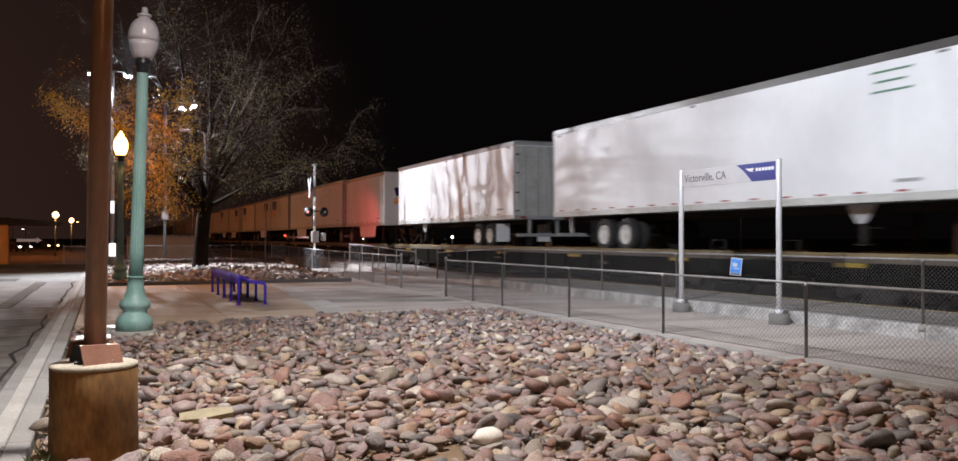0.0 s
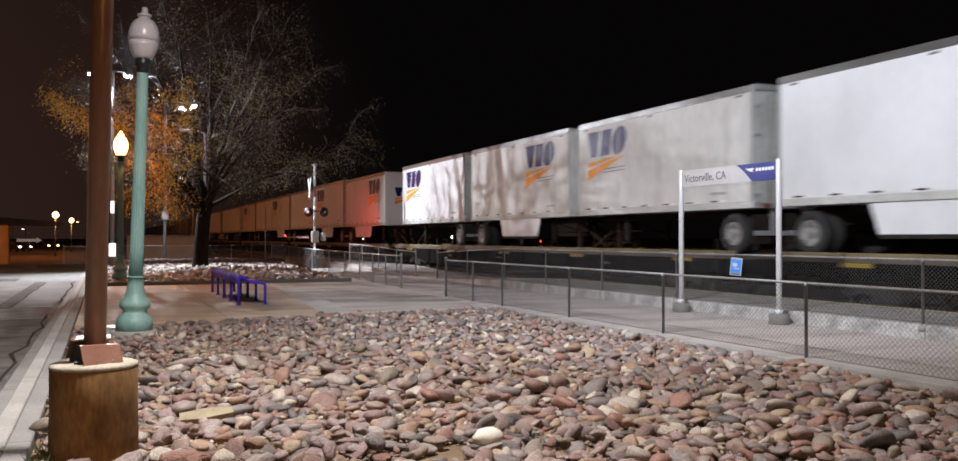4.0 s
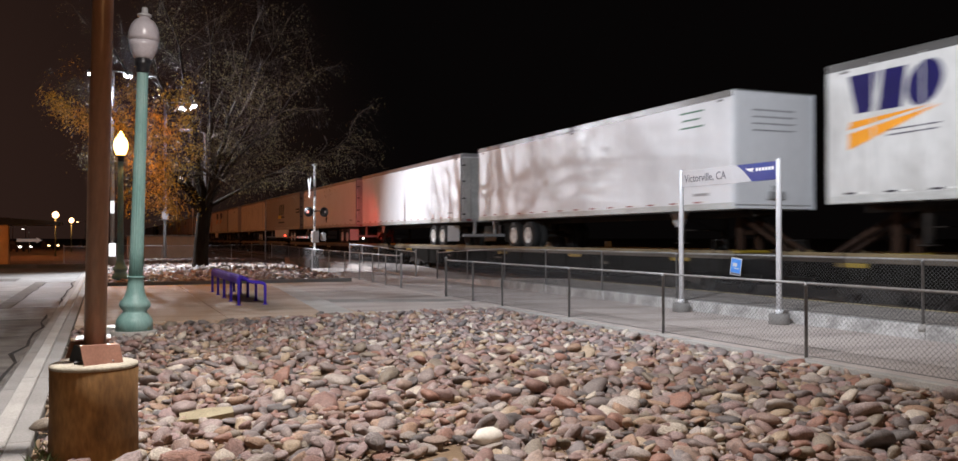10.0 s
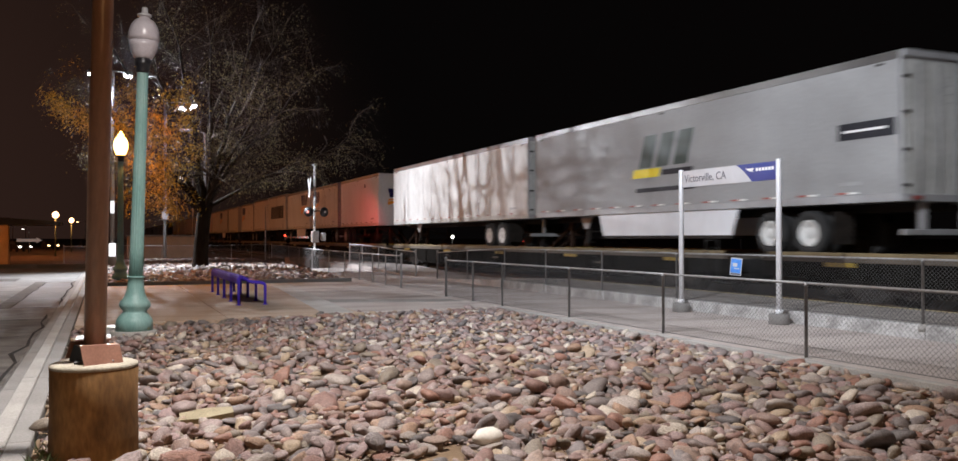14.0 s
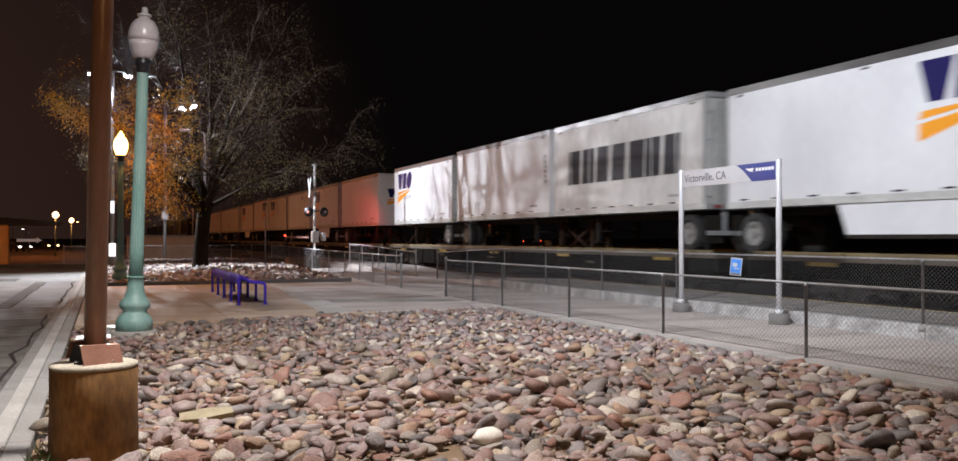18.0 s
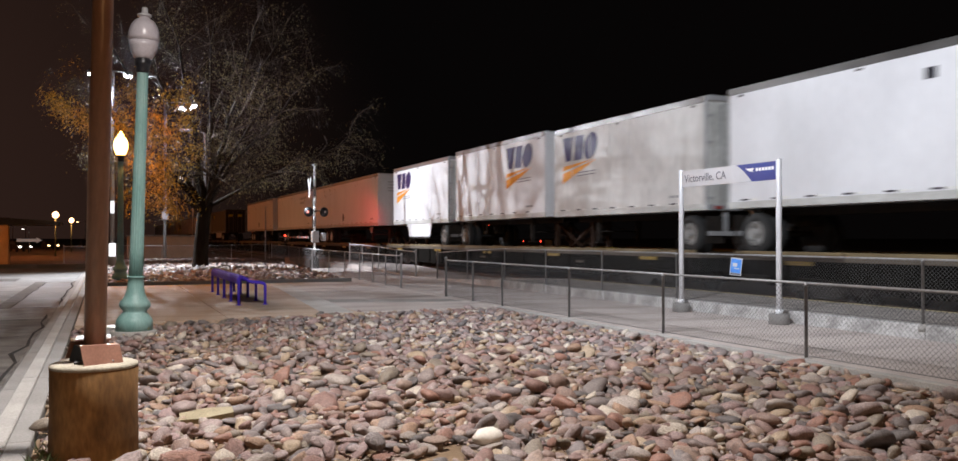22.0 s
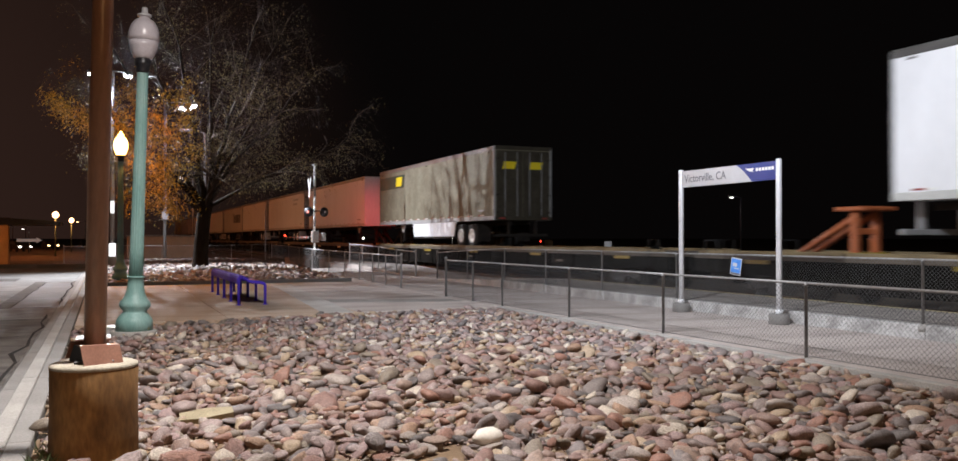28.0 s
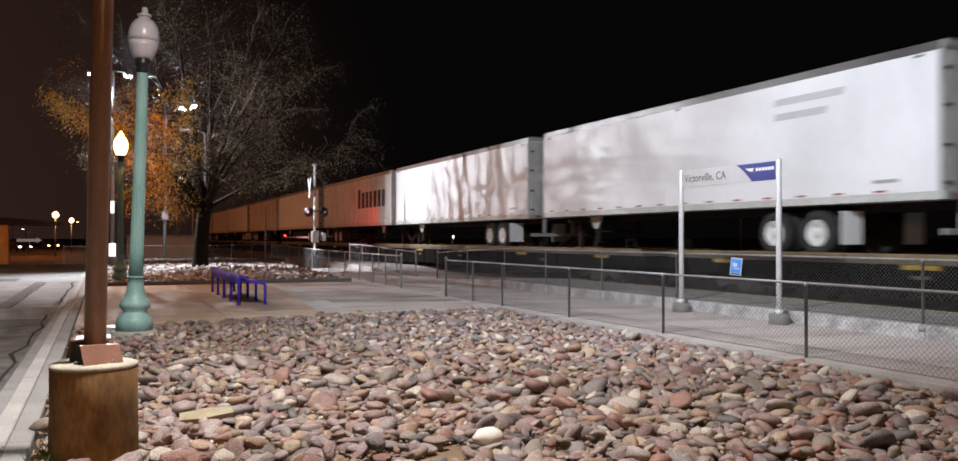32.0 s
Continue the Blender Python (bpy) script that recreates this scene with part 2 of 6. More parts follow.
M_DOOR_DARK = paint("dark_olive_door_panel", [(0.045, 0.039, 0.028), (0.075, 0.065, 0.048)], 0.7, scale=2.5, fine=20, bump=0.08, spec=0.08)
M_TYRE = paint("tyre_rubber", [(0.015, 0.015, 0.015), (0.03, 0.029, 0.028)], 0.85, scale=8, bump=0.3)
M_RIM = paint("white_steel_rim", [(0.60, 0.60, 0.58), (0.78, 0.77, 0.74)], 0.5, 0.0, scale=8, bump=0.1, mix=0.35)
M_RIM_OLD = paint("road-stained_steel_rim", [(0.16, 0.155, 0.15), (0.34, 0.33, 0.31)], 0.6, 0.0, scale=9, bump=0.1, mix=0.45)
M_CHASSIS = paint("black_chassis", [(0.014, 0.012, 0.011), (0.034, 0.027, 0.022)], 0.8, 0.0, spec=0.15, scale=4, bump=0.2)
M_TAPE = paint("red_marking_tape", [(0.24, 0.035, 0.028), (0.33, 0.06, 0.045)], 0.4, bump=0)
M_TAPEW = paint("white_marking_tape", [(0.75, 0.75, 0.72), (0.85, 0.85, 0.82)], 0.35, bump=0)
M_NAVY = paint("navy_vinyl", [(0.009, 0.007, 0.07), (0.013, 0.010, 0.095)], 0.45, scale=2, bump=0, mix=0.2, spec=0.12)
M_ORANGE = paint("orange_vinyl", [(0.80, 0.30, 0.02), (0.88, 0.36, 0.03)], 0.45, scale=2, bump=0, mix=0.2, spec=0.12)
M_GREEN = paint("dark_green_vinyl", [(0.016, 0.034, 0.028), (0.024, 0.048, 0.04)], 0.45, scale=2, bump=0, mix=0.2, spec=0.12)
M_YELLOW = paint("yellow_vinyl", [(0.80, 0.62, 0.02), (0.86, 0.70, 0.04)], 0.45, scale=2, bump=0, mix=0.2, spec=0.12)
M_CHARCOAL = paint("charcoal_vinyl", [(0.018, 0.018, 0.024), (0.03, 0.03, 0.036)], 0.6, scale=2, bump=0, mix=0.2, spec=0.12)
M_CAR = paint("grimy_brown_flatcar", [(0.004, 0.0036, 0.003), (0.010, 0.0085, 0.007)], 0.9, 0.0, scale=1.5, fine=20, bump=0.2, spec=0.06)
M_CARTOP = paint("worn_deck_edge", [(0.07, 0.056, 0.042), (0.13, 0.105, 0.078)], 0.8, 0.0, scale=1.5, fine=20, bump=0.2)
M_GUARD = paint("faded_yellow_brown_guard", [(0.11, 0.08, 0.04), (0.24, 0.18, 0.09)], 0.8, 0.0, scale=0.6, fine=12, bump=0.2, mix=0.5)
M_BOGIE = paint("black_bogie_steel", [(0.012, 0.011, 0.010), (0.03, 0.027, 0.024)], 0.75, 0.2, scale=4, bump=0.3)
M_HITCH = paint("red_oxide_hitch", [(0.34, 0.085, 0.028), (0.43, 0.125, 0.042)], 0.6, scale=4, bump=0.15)
# dark copy for hitches beneath trailers: their shade is put into the colour
M_HITCH_SHADE = paint("shaded_hitch", [(0.022, 0.012, 0.008), (0.042, 0.022, 0.014)], 0.85, spec=0.1, scale=4, bump=0.15)
M_FADEGREEN = paint("faded_green_lettering", [(0.10, 0.21, 0.15), (0.16, 0.28, 0.21)], 0.6, bump=0, mix=0.1, spec=0.2)
M_FAINT = paint("faded_side_lettering", [(0.50, 0.50, 0.52), (0.56, 0.56, 0.58)], 0.6, bump=0, mix=0.1, spec=0.2)
M_REFLECT = paint("yellow_reflector", [(0.26, 0.18, 0.02), (0.36, 0.26, 0.03)], 0.4, bump=0)

G_SODIUM = glow("lit_sodium_globe", (1.0, 0.55, 0.16), 9.0)
G_WHITE = glow("lit_flood_lens", (0.93, 0.97, 1.0), 30.0)
G_FARWARM = glow("far_warm_lamp", (1.0, 0.62, 0.30), 7.0)
G_FARWHITE = glow("far_white_lamp", (1.0, 0.93, 0.84), 6.0)
G_RED = glow("lit_red_lens", (1.0, 0.06, 0.03), 5.0)
G_REDDIM = glow("half_lit_red_lens", (0.95, 0.28, 0.22), 1.5)
G_WINDOW = glow("lit_sign_face", (0.92, 0.95, 1.0), 1.3)


# ---- mesh tools ----
KEPT = {}


class Build:
    """Collects the faces of one mesh."""

    def __init__(self):
        self.v, self.f, self.s = [], [], []

    def add(self, verts, faces, smooth=False):
        k = len(self.v)
        self.v.extend(verts)
        self.f.extend([tuple(i + k for i in q) for q in faces])
        self.s.extend([smooth] * len(faces))
        return self

    def box(self, c, s, bev=0.0, m=None):
        hx, hy, hz = s[0] / 2, s[1] / 2, s[2] / 2
        if bev <= 0:
            vs = [(x * hx, y * hy, z * hz) for x in (-1, 1) for y in (-1, 1) for z in (-1, 1)]
            fs = [(0, 1, 3, 2), (4, 6, 7, 5), (0, 4, 5, 1), (2, 3, 7, 6), (0, 2, 6, 4), (1, 5, 7, 3)]
        else:
            b = min(bev, hx * 0.9, hy * 0.9, hz * 0.9)
            vs, ix = [], {}
            for x in (-1, 1):
                for y in (-1, 1):
                    for z in (-1, 1):
                        for a in range(3):
                            p = [x * (hx - b), y * (hy - b), z * (hz - b)]
                            p[a] = (x * hx, y * hy, z * hz)[a]
                            ix[x, y, z, a] = len(vs)
                            vs.append(tuple(p))
            fs = []
            for a in range(3):
                for d in (-1, 1):
                    ring = []
                    for u, w in ((-1, -1), (1, -1), (1, 1), (-1, 1)):
                        k = [0, 0, 0]
                        k[a], k[(a + 1) % 3], k[(a + 2) % 3] = d, u, w
                        ring.append(ix[(*k, a)])
                    fs.append(tuple(ring if d > 0 else ring[::-1]))
            for a in range(3):
                p, q = (a + 1) % 3, (a + 2) % 3
                for u in (-1, 1):
                    for w in (-1, 1):
                        k0, k1 = [0, 0, 0], [0, 0, 0]
                        k0[a], k0[p], k0[q] = -1, u, w
                        k1[a], k1[p], k1[q] = 1, u, w
                        r = [ix[(*k0, p)], ix[(*k1, p)], ix[(*k1, q)], ix[(*k0, q)]]
                        fs.append(tuple(r if u * w < 0 else r[::-1]))
            for x in (-1, 1):
                for y in (-1, 1):
                    for z in (-1, 1):
                        r = [ix[x, y, z, a] for a in range(3)]
                        fs.append(tuple(r if x * y * z > 0 else r[::-1]))
        if m is not None:
            vs = [tuple(m @ Vector(p)) for p in vs]
        return self.add([(p[0] + c[0], p[1] + c[1], p[2] + c[2]) for p in vs], fs)

    def tube(self, pts, radii, n=8, cap=True, smooth=True):
        """A round bar through points."""
        pts = [Vector(p) for p in pts]
        if isinstance(radii, (int, float)):
            radii = [radii] * len(pts)
        vs, fs = [], []
        ref = None
        for i, p in enumerate(pts):
            d = (pts[min(i + 1, len(pts) - 1)] - pts[max(i - 1, 0)])
            d = d.normalized() if d.length > 1e-9 else Vector((0, 0, 1))
            if ref is None:
                ref = Vector((1, 0, 0)) if abs(d.x) < 0.8 else Vector((0, 1, 0))
            u = d.cross(ref)
            u.normalize()
            w = d.cross(u)
            for k in range(n):
                a = 2 * math.pi * k / n
                vs.append(tuple(p + (u * math.cos(a) + w * math.sin(a)) * radii[i]))
        for i in range(len(pts) - 1):
            for k in range(n):
                a, b = i * n + k, i * n + (k + 1) % n
                fs.append((a, b, b + n, a + n))
        self.add(vs, fs, smooth)
        if cap:
            k = len(self.v) - len(vs)
            self.f.append(tuple(range(k + n - 1, k - 1, -1)))
            self.f.append(tuple(range(k + (len(pts) - 1) * n, k + len(pts) * n)))
            self.s.extend([False, False])
        return self

    def lathe(self, prof, n=24, c=(0, 0, 0), smooth=True, flute=0, depth=0.0):
        """A turned shape: (radius, height) pairs from the bottom up."""
        vs, fs = [], []
        for r, z in prof:
            for k in range(n):
                a = 2 * math.pi * k / n
                q = r * (1 - depth * (0.5 + 0.5 * math.cos(flute * a))) if flute else r
                vs.append((c[0] + q * math.cos(a), c[1] + q * math.sin(a), c[2] + z))
        for i in range(len(prof) - 1):
            for k in range(n):
                a, b = i * n + k, i * n + (k + 1) % n
                fs.append((a, b, b + n, a + n))
        fs.append(tuple(range(n - 1, -1, -1)))
        fs.append(tuple(range((len(prof) - 1) * n, len(prof) * n)))
        return self.add(vs, fs, smooth)

    def slab(self, poly, axis, lo, hi):
        """A plane outline, given on the two other axes, drawn out along axis from lo to hi."""
        n = len(poly)

        def at(p, d):
            q = [p[0], p[1]]
            q.insert(axis, d)
            return tuple(q)
        vs = [at(p, lo) for p in poly] + [at(p, hi) for p in poly]
        fs = [tuple(range(n)), tuple(range(2 * n - 1, n - 1, -1))] + [(i, i + n, (i + 1) % n + n, (i + 1) % n) for i in range(n)]
        return self.add(vs, fs)

    def mesh(self, name):
        me = bpy.data.meshes.new(name)
        me.from_pydata(self.v, [], self.f)
        me.polygons.foreach_set("use_smooth", self.s)
        me.validate()
        bm = bmesh.new()
        bm.from_mesh(me)
        bmesh.ops.remove_doubles(bm, verts=bm.verts, dist=0.0002)
        bmesh.ops.recalc_face_normals(bm, faces=bm.faces)
        bm.to_mesh(me)
        bm.free()
        return me


def part(name, shape, material, parent=None, label="", at=None):
    """Links one mesh as a thing of its own or as a part of parent. shape: a Build or a ready mesh."""
    me = shape.mesh(name) if isinstance(shape, Build) else shape
    if not me.materials:
        me.materials.append(material)
    elif me.materials[0] != material:
        key = ("recoloured", me.name, material.name)
        if key not in KEPT:
            KEPT[key] = me.copy()
            KEPT[key].materials[0] = material
        me = KEPT[key]
    ob = new(name, me)
    if parent is not None:
        ob.parent = parent
    if at is not None:
        ob.matrix_basis = at
    if label:
        ob["label"] = label
    return ob


def thing(name, at, label, category, group="", kind=""):
    """An Empty at a thing's base that will carry its parts."""
    ob = new(name)
    ob.empty_display_size = 0.1
    ob.matrix_basis = at
    return tagged(ob, label, category, group, kind)


def kept(key, make):
    if key not in KEPT:
        KEPT[key] = make().mesh(str(key[0]) if isinstance(key, tuple) else key)
    return KEPT[key]


def B():
    return Build()


# ---- ground and paving ----
TRACK = 15.67
DECK = 1.15


def flat_sheet(name, x0, y0, x1, y1, top, thick, material, kind="structure", label="", category="", parent=None):
    ob = part(name, B().box(((x0 + x1) / 2, (y0 + y1) / 2, top - thick / 2), (x1 - x0, y1 - y0, thick)), material, parent)
    if parent is None:
        tagged(ob, label, category, "", kind)
    return ob


part_ground = part("ground", B().box((0, 900, -0.40), (4200, 4200, 0.2)), M_GROUND)
tagged(part_ground, "dark bare desert ground stretching away at night", "ground", "", "structure")
flat_sheet("road", -70, -30, -1.05, 55.0, -0.12, 0.15, M_ASPHALT, label="worn grey asphalt car park drive with patches", category="road")
road_ob = bpy.data.objects["road"]
for x0, y0, x1, y1, m in ((-14.0, -25.0, -1.06, 20.4, M_PATCH), (-2.42, 23.7, -2.06, 37.5, M_PATCH), (-2.05, 23.7, -1.06, 36.0, M_SEALED), (-6.5, 23.7, -2.43, 25.2, M_PATCH), (-9.5, 38.5, -3.2, 41.0, M_PATCH)):
    part("patch", B().box(((x0 + x1) / 2, (y0 + y1) / 2, -0.118), (x1 - x0, y1 - y0, 0.012)), m, road_ob, "asphalt repair")
cr = random.Random(5)
for x, y, dx, dy, n, w in ((-6.5, 20.45, 0.5, 0.02, 11, 0.05), (-6.5, 23.66, 0.5, 0.0, 11, 0.06), (-2.6, 21.2, 0.2, 0.11, 6, 0.05), (-1.9, 22.5, 0.14, -0.02, 6, 0.04), (-1.13, 8.0, 0.0, 1.04, 13, 0.06),
                           (-3.4, 16.2, 0.3, 0.1, 8, 0.05), (-1.55, 11.0, -0.05, 0.6, 9, 0.03), (-2.05, 24.0, 0.0, 0.95, 14, 0.05), (-4.8, 28.0, 0.3, 0.15, 12, 0.06), (-1.07, 24.0, 0.0, 1.0, 13, 0.05)):
    b = B()
    pts = [(x + dx * k + cr.gauss(0, 0.03), y + dy * k + cr.gauss(0, 0.06), w * cr.uniform(0.4, 1.3) if 0 < k < n else 0.005) for k in range(n + 1)]
    for (xa, ya, wa), (xb, yb, wb) in zip(pts, pts[1:]):
        u = Vector((ya - yb, xb - xa, 0)).normalized()
        z = -0.1085
        b.add([(xa - u.x * wa / 2, ya - u.y * wa / 2, z), (xb - u.x * wb / 2, yb - u.y * wb / 2, z), (xb + u.x * wb / 2, yb + u.y * wb / 2, z), (xa + u.x * wa / 2, ya + u.y * wa / 2, z)], [(0, 1, 2, 3)])
    part("crack", b, M_TAR, road_ob, "tar-filled crack")
flat_sheet("cross_street", -90, 66.0, 90, 76.0, -0.19, 0.15, M_PATCH, label="dark asphalt street over the level crossing", category="street")

# kerb in cast lengths, with the gutter pan along the drive
kerb = thing("kerb", pose(0, 0, 0), "pale concrete kerb with gutter beside the drive", "kerb", "", "structure")
for i in range(18):
    y0 = -6 + i * 3.4
    part("kerb_stone", kept("kerb_stone", lambda: B().box((0, 0, -0.09), (0.155, 3.39, 0.19), 0.012)), M_KERB, kerb, "", pose(-0.765, y0 + 1.7, 0.0))
    part("edging", kept("kerb_edging", lambda: B().box((0, 0, -0.10), (0.17, 3.392, 0.19), 0.01)), M_GUTTER, kerb, "", pose(-0.60, y0 + 1.7, 0.0))
    part("gutter_pan", kept("gutter_pan", lambda: B().box((0, 0, -0.1), (0.20, 3.388, 0.1), 0.01)), M_GUTTER, kerb, "", pose(-0.945, y0 + 1.7, -0.065))


def bed_edge(x):
    return 17.15 + (x + 0.5) * 0.155


pavement = thing("pavement", pose(0, 0, 0), "pale cast concrete paving with open joints", "pavement", "", "structure")
XS = [-0.5, 2.2, 4.92, 8.18]
YS = [None, 22.0, 26.5, 31.0]
for i in range(3):
    for j in range(3):
        a, b = XS[i] + 0.008, XS[i + 1] - 0.008
        lo = [bed_edge(a), bed_edge(b)] if j == 0 else [YS[j] + 0.008] * 2
        hi = YS[j + 1] - 0.008
        part("slab", B().slab([(a, lo[0]), (b, lo[1]), (b, hi), (a, hi)], 2, -0.2, 0.0), M_PEACH if i < 2 else M_CONCRETE, pavement)
for k in range(17):
    y0 = -6 + k * 3.05
    part("slab", kept("walk_slab", lambda: B().box((0, 0, -0.1), (3.29, 3.036, 0.2), 0.006)), M_CONCRETE, pavement, "", pose(9.85, y0 + 1.52, 0.0))
for k in range(12):
    part("border_kerb", kept("border_kerb", lambda: B().box((0, 0, -0.08), (0.13, 2.0, 0.2), 0.012)), M_KERB, pavement, "", pose(8.125, -5.0 + 2.01 * k, 0.0))

# a swept strip and damp runs across the paving
part("worn_strip", B().slab([(4.15, 18.2), (4.80, 18.05), (5.45, 27.0), (5.75, 30.9), (5.2, 30.9)], 2, -0.02, 0.003), M_STRIP, pavement, "pale swept strip")
part("stain", B().slab([(5.05, 21.2), (6.2, 20.6), (8.1, 20.2), (8.1, 21.2), (6.4, 21.6), (5.15, 22.3)], 2, -0.02, 0.003), M_DAMP, pavement, "damp grey run")

# raised platform with ramps at the level path
platform = thing("platform", pose(0, 0, 0), "low concrete station platform with chipped white kerb face", "platform", "", "structure")
for k in range(10):
    part("platform_slab", kept("platform_slab", lambda: B().box((0, 0, -0.3), (2.2, 3.13, 0.6), 0.006)), M_PLATFORM, platform, "", pose(12.78, -4.35 + 3.145 * k, 0.218))
    part("edge_strip", kept("edge_strip", lambda: B().box((0, 0, -0.3), (0.20, 3.13, 0.6), 0.006)), M_TACTILE, platform, "faded yellow edge strip", pose(13.99, -4.35 + 3.145 * k, 0.219))
    part("kerb_face", kept("kerb_face", lambda: B().box((0, 0, -0.2), (0.17, 3.135, 0.4), 0.015)), M_SPECKLE, platform, "white paint chipped off the kerb", pose(11.585, -4.35 + 3.145 * k, 0.223))


def wedge(y0, z0, y1, z1):
    b = B()
    b.slab([(y0, -0.4), (y1, -0.4), (y1, z1), (y0, z0)], 0, 11.5, 14.08)
    return b


part("ramp", wedge(25.55, 0.218, 31.7, 0.004), M_CONCRETE, platform)
part("ramp", wedge(31.7, 0.004, 35.0, 0.004), M_CONCRETE, platform)
part("ramp", wedge(35.0, 0.004, 41.0, 0.22), M_CONCRETE, platform)
part("ramp", wedge(41.0, 0.22, 62.0, 0.22), M_CONCRETE, platform)

# track
track = thing("railway_track", pose(TRACK, 0, 0), "railway track on dark ballast behind the platform", "railway track", "", "structure")
part("ballast", B().slab([(-1.5, -0.35), (2.6, -0.35), (2.1, -0.12), (-1.5, -0.12)], 1, -30, 190), M_BALLAST, track).matrix_basis = pose(0, 0, 0)
ties = B()
for k in range(360):
    ties.box((0, -25 + 0.6 * k, -0.135), (2.55, 0.23, 0.09))
tagged(part("sleepers", ties, M_TIE, track), kind="stuff")
for sx in (-0.7525, 0.7525):
    r = B().slab([(sx - 0.07, -0.092), (sx + 0.07, -0.092), (sx + 0.012, -0.07), (sx + 0.012, -0.01), (sx + 0.036, 0.0), (sx + 0.036, 0.03), (sx - 0.036, 0.03), (sx - 0.036, 0.0), (sx - 0.012, -0.01), (sx - 0.012, -0.07)], 1, -30, 190)
    part("rail", r, M_RAIL, track)


# ---- stone beds ----
def stone_shapes(count=14, fineness=2):
    bm = bmesh.new()
    bmesh.ops.create_icosphere(bm, subdivisions=fineness, radius=1.0)
    bm.verts.ensure_lookup_table()
    base = np.array([v.co[:] for v in bm.verts])
    faces = np.array([[v.index for v in f.verts] for f in bm.faces])
    bm.free()
    rng = np.random.default_rng(5)
    out = []
    for k in range(count):
        p = base.copy()
        for q in range(4):
            d = rng.normal(size=3)
            d /= np.linalg.norm(d)
            p *= (1 + 0.19 * rng.uniform(-1, 1) * np.sin(rng.uniform(1.8, 3.6) * (p @ d) + rng.uniform(0, 6)))[:, None]
        for q in range(5):  # worn flats
            d = rng.normal(size=3)
            d /= np.linalg.norm(d)
            h = p @ d
            cut = rng.uniform(0.42, 0.8)
            p -= np.outer(np.maximum(h - cut, 0) * 0.92, d)
        out.append(p)
    return out, faces


STONE_P, STONE_F = stone_shapes()
PEBBLE_P, PEBBLE_F = stone_shapes(14, 1)


def turn_xyz(rx, ry, rz):
    return np.array(Euler((rx, ry, rz)).to_matrix())


def stone_layout(rng, x0, x1, y0, y1, step, height, sizes, inside):
    rows = []
    nx, ny = int((x1 - x0) / step), int((y1 - y0) / step)
    for i in range(nx):
        for j in range(ny):
            x = x0 + (i + 0.5 + rng.uniform(-0.48, 0.48)) * step
            y = y0 + (j + 0.5 + rng.uniform(-0.48, 0.48)) * step
            if not inside(x, y):
                continue
            a = min(sizes[1], max(sizes[0], rng.lognormal(math.log(sizes[2]), 0.36)))
            sc = (a, a * rng.uniform(0.52, 0.9), a * rng.uniform(0.30, 0.55))
            z = height(x, y) + sc[2] * rng.uniform(0.25, 0.8)
            rows.append((x, y, z, sc, turn_xyz(rng.normal() * 0.3, rng.normal() * 0.3, rng.uniform(0, 6.28)), int(rng.integers(len(STONE_P)))))
    return rows


def stones_mesh(name, rows, shapes=STONE_P, facets=STONE_F):
    nv, nf = len(shapes[0]), len(facets)
    V = np.zeros((len(rows) * nv, 3))
    F = np.zeros((len(rows) * nf, 3), dtype=np.int32)
    for k, (x, y, z, sc, rot, s) in enumerate(rows):
        V[k * nv:(k + 1) * nv] = (shapes[s] * np.array(sc)) @ rot.T + np.array((x, y, z))
        F[k * nf:(k + 1) * nf] = facets + k * nv
    me = bpy.data.meshes.new(name)
    me.vertices.add(len(V))
    me.vertices.foreach_set("co", V.ravel())
    me.loops.add(len(F) * 3)
    me.loops.foreach_set("vertex_index", F.ravel())
    me.polygons.add(len(F))
    me.polygons.foreach_set("loop_start", np.arange(0, len(F) * 3, 3, dtype=np.int32))
    me.polygons.foreach_set("use_smooth", np.ones(len(F), dtype=bool))
    me.update(calc_edges=True)
    return me


FOOT_AT = (-0.07, 7.17)
LAMP_ROW = [(0.44, 15.5), (0.50, 33.7), (0.44, -3.1)]


def clear_of(x, y):
    if (x - FOOT_AT[0]) ** 2 + (y - FOOT_AT[1]) ** 2 < 0.36 ** 2:
        return False
    for lx, ly in LAMP_ROW:
        if (x - lx) ** 2 + (y - ly) ** 2 < 0.36 ** 2:
            return False
    for sx, sy, rx, ry in ((2.18, 6.02, 0.26, 0.13), (2.42, 6.22, 0.16, 0.14), (4.45, 6.1, 0.20, 0.12), (2.66, 6.2, 0.14, 0.10)):
        if ((x - sx) / rx) ** 2 + ((y - sy) / ry) ** 2 < 1:
            return False
    return not (0.62 < x < 1.02 and 7.95 < y < 8.35)


rng = np.random.default_rng(11)
bed = thing("stone_bed", pose(0, 0, 0), "bed of rounded brown, pink and grey river stones", "stone bed", "stone beds")
part("soil", B().slab([(-0.5, -12.0), (8.05, -12.0), (8.05, bed_edge(8.05) - 0.02), (-0.5, bed_edge(-0.5) - 0.02)], 2, -0.25, -0.07), M_DIRT, bed, "sandy soil between the stones")


def bed_height(x, y):
    return -0.105 + 0.05 * noise.noise((x * 0.5, y * 0.5, 0.3)) + 0.035


def in_bed(x, y):
    return -0.47 < x < 8.13 and y < bed_edge(x) - 0.1 and clear_of(x, y)


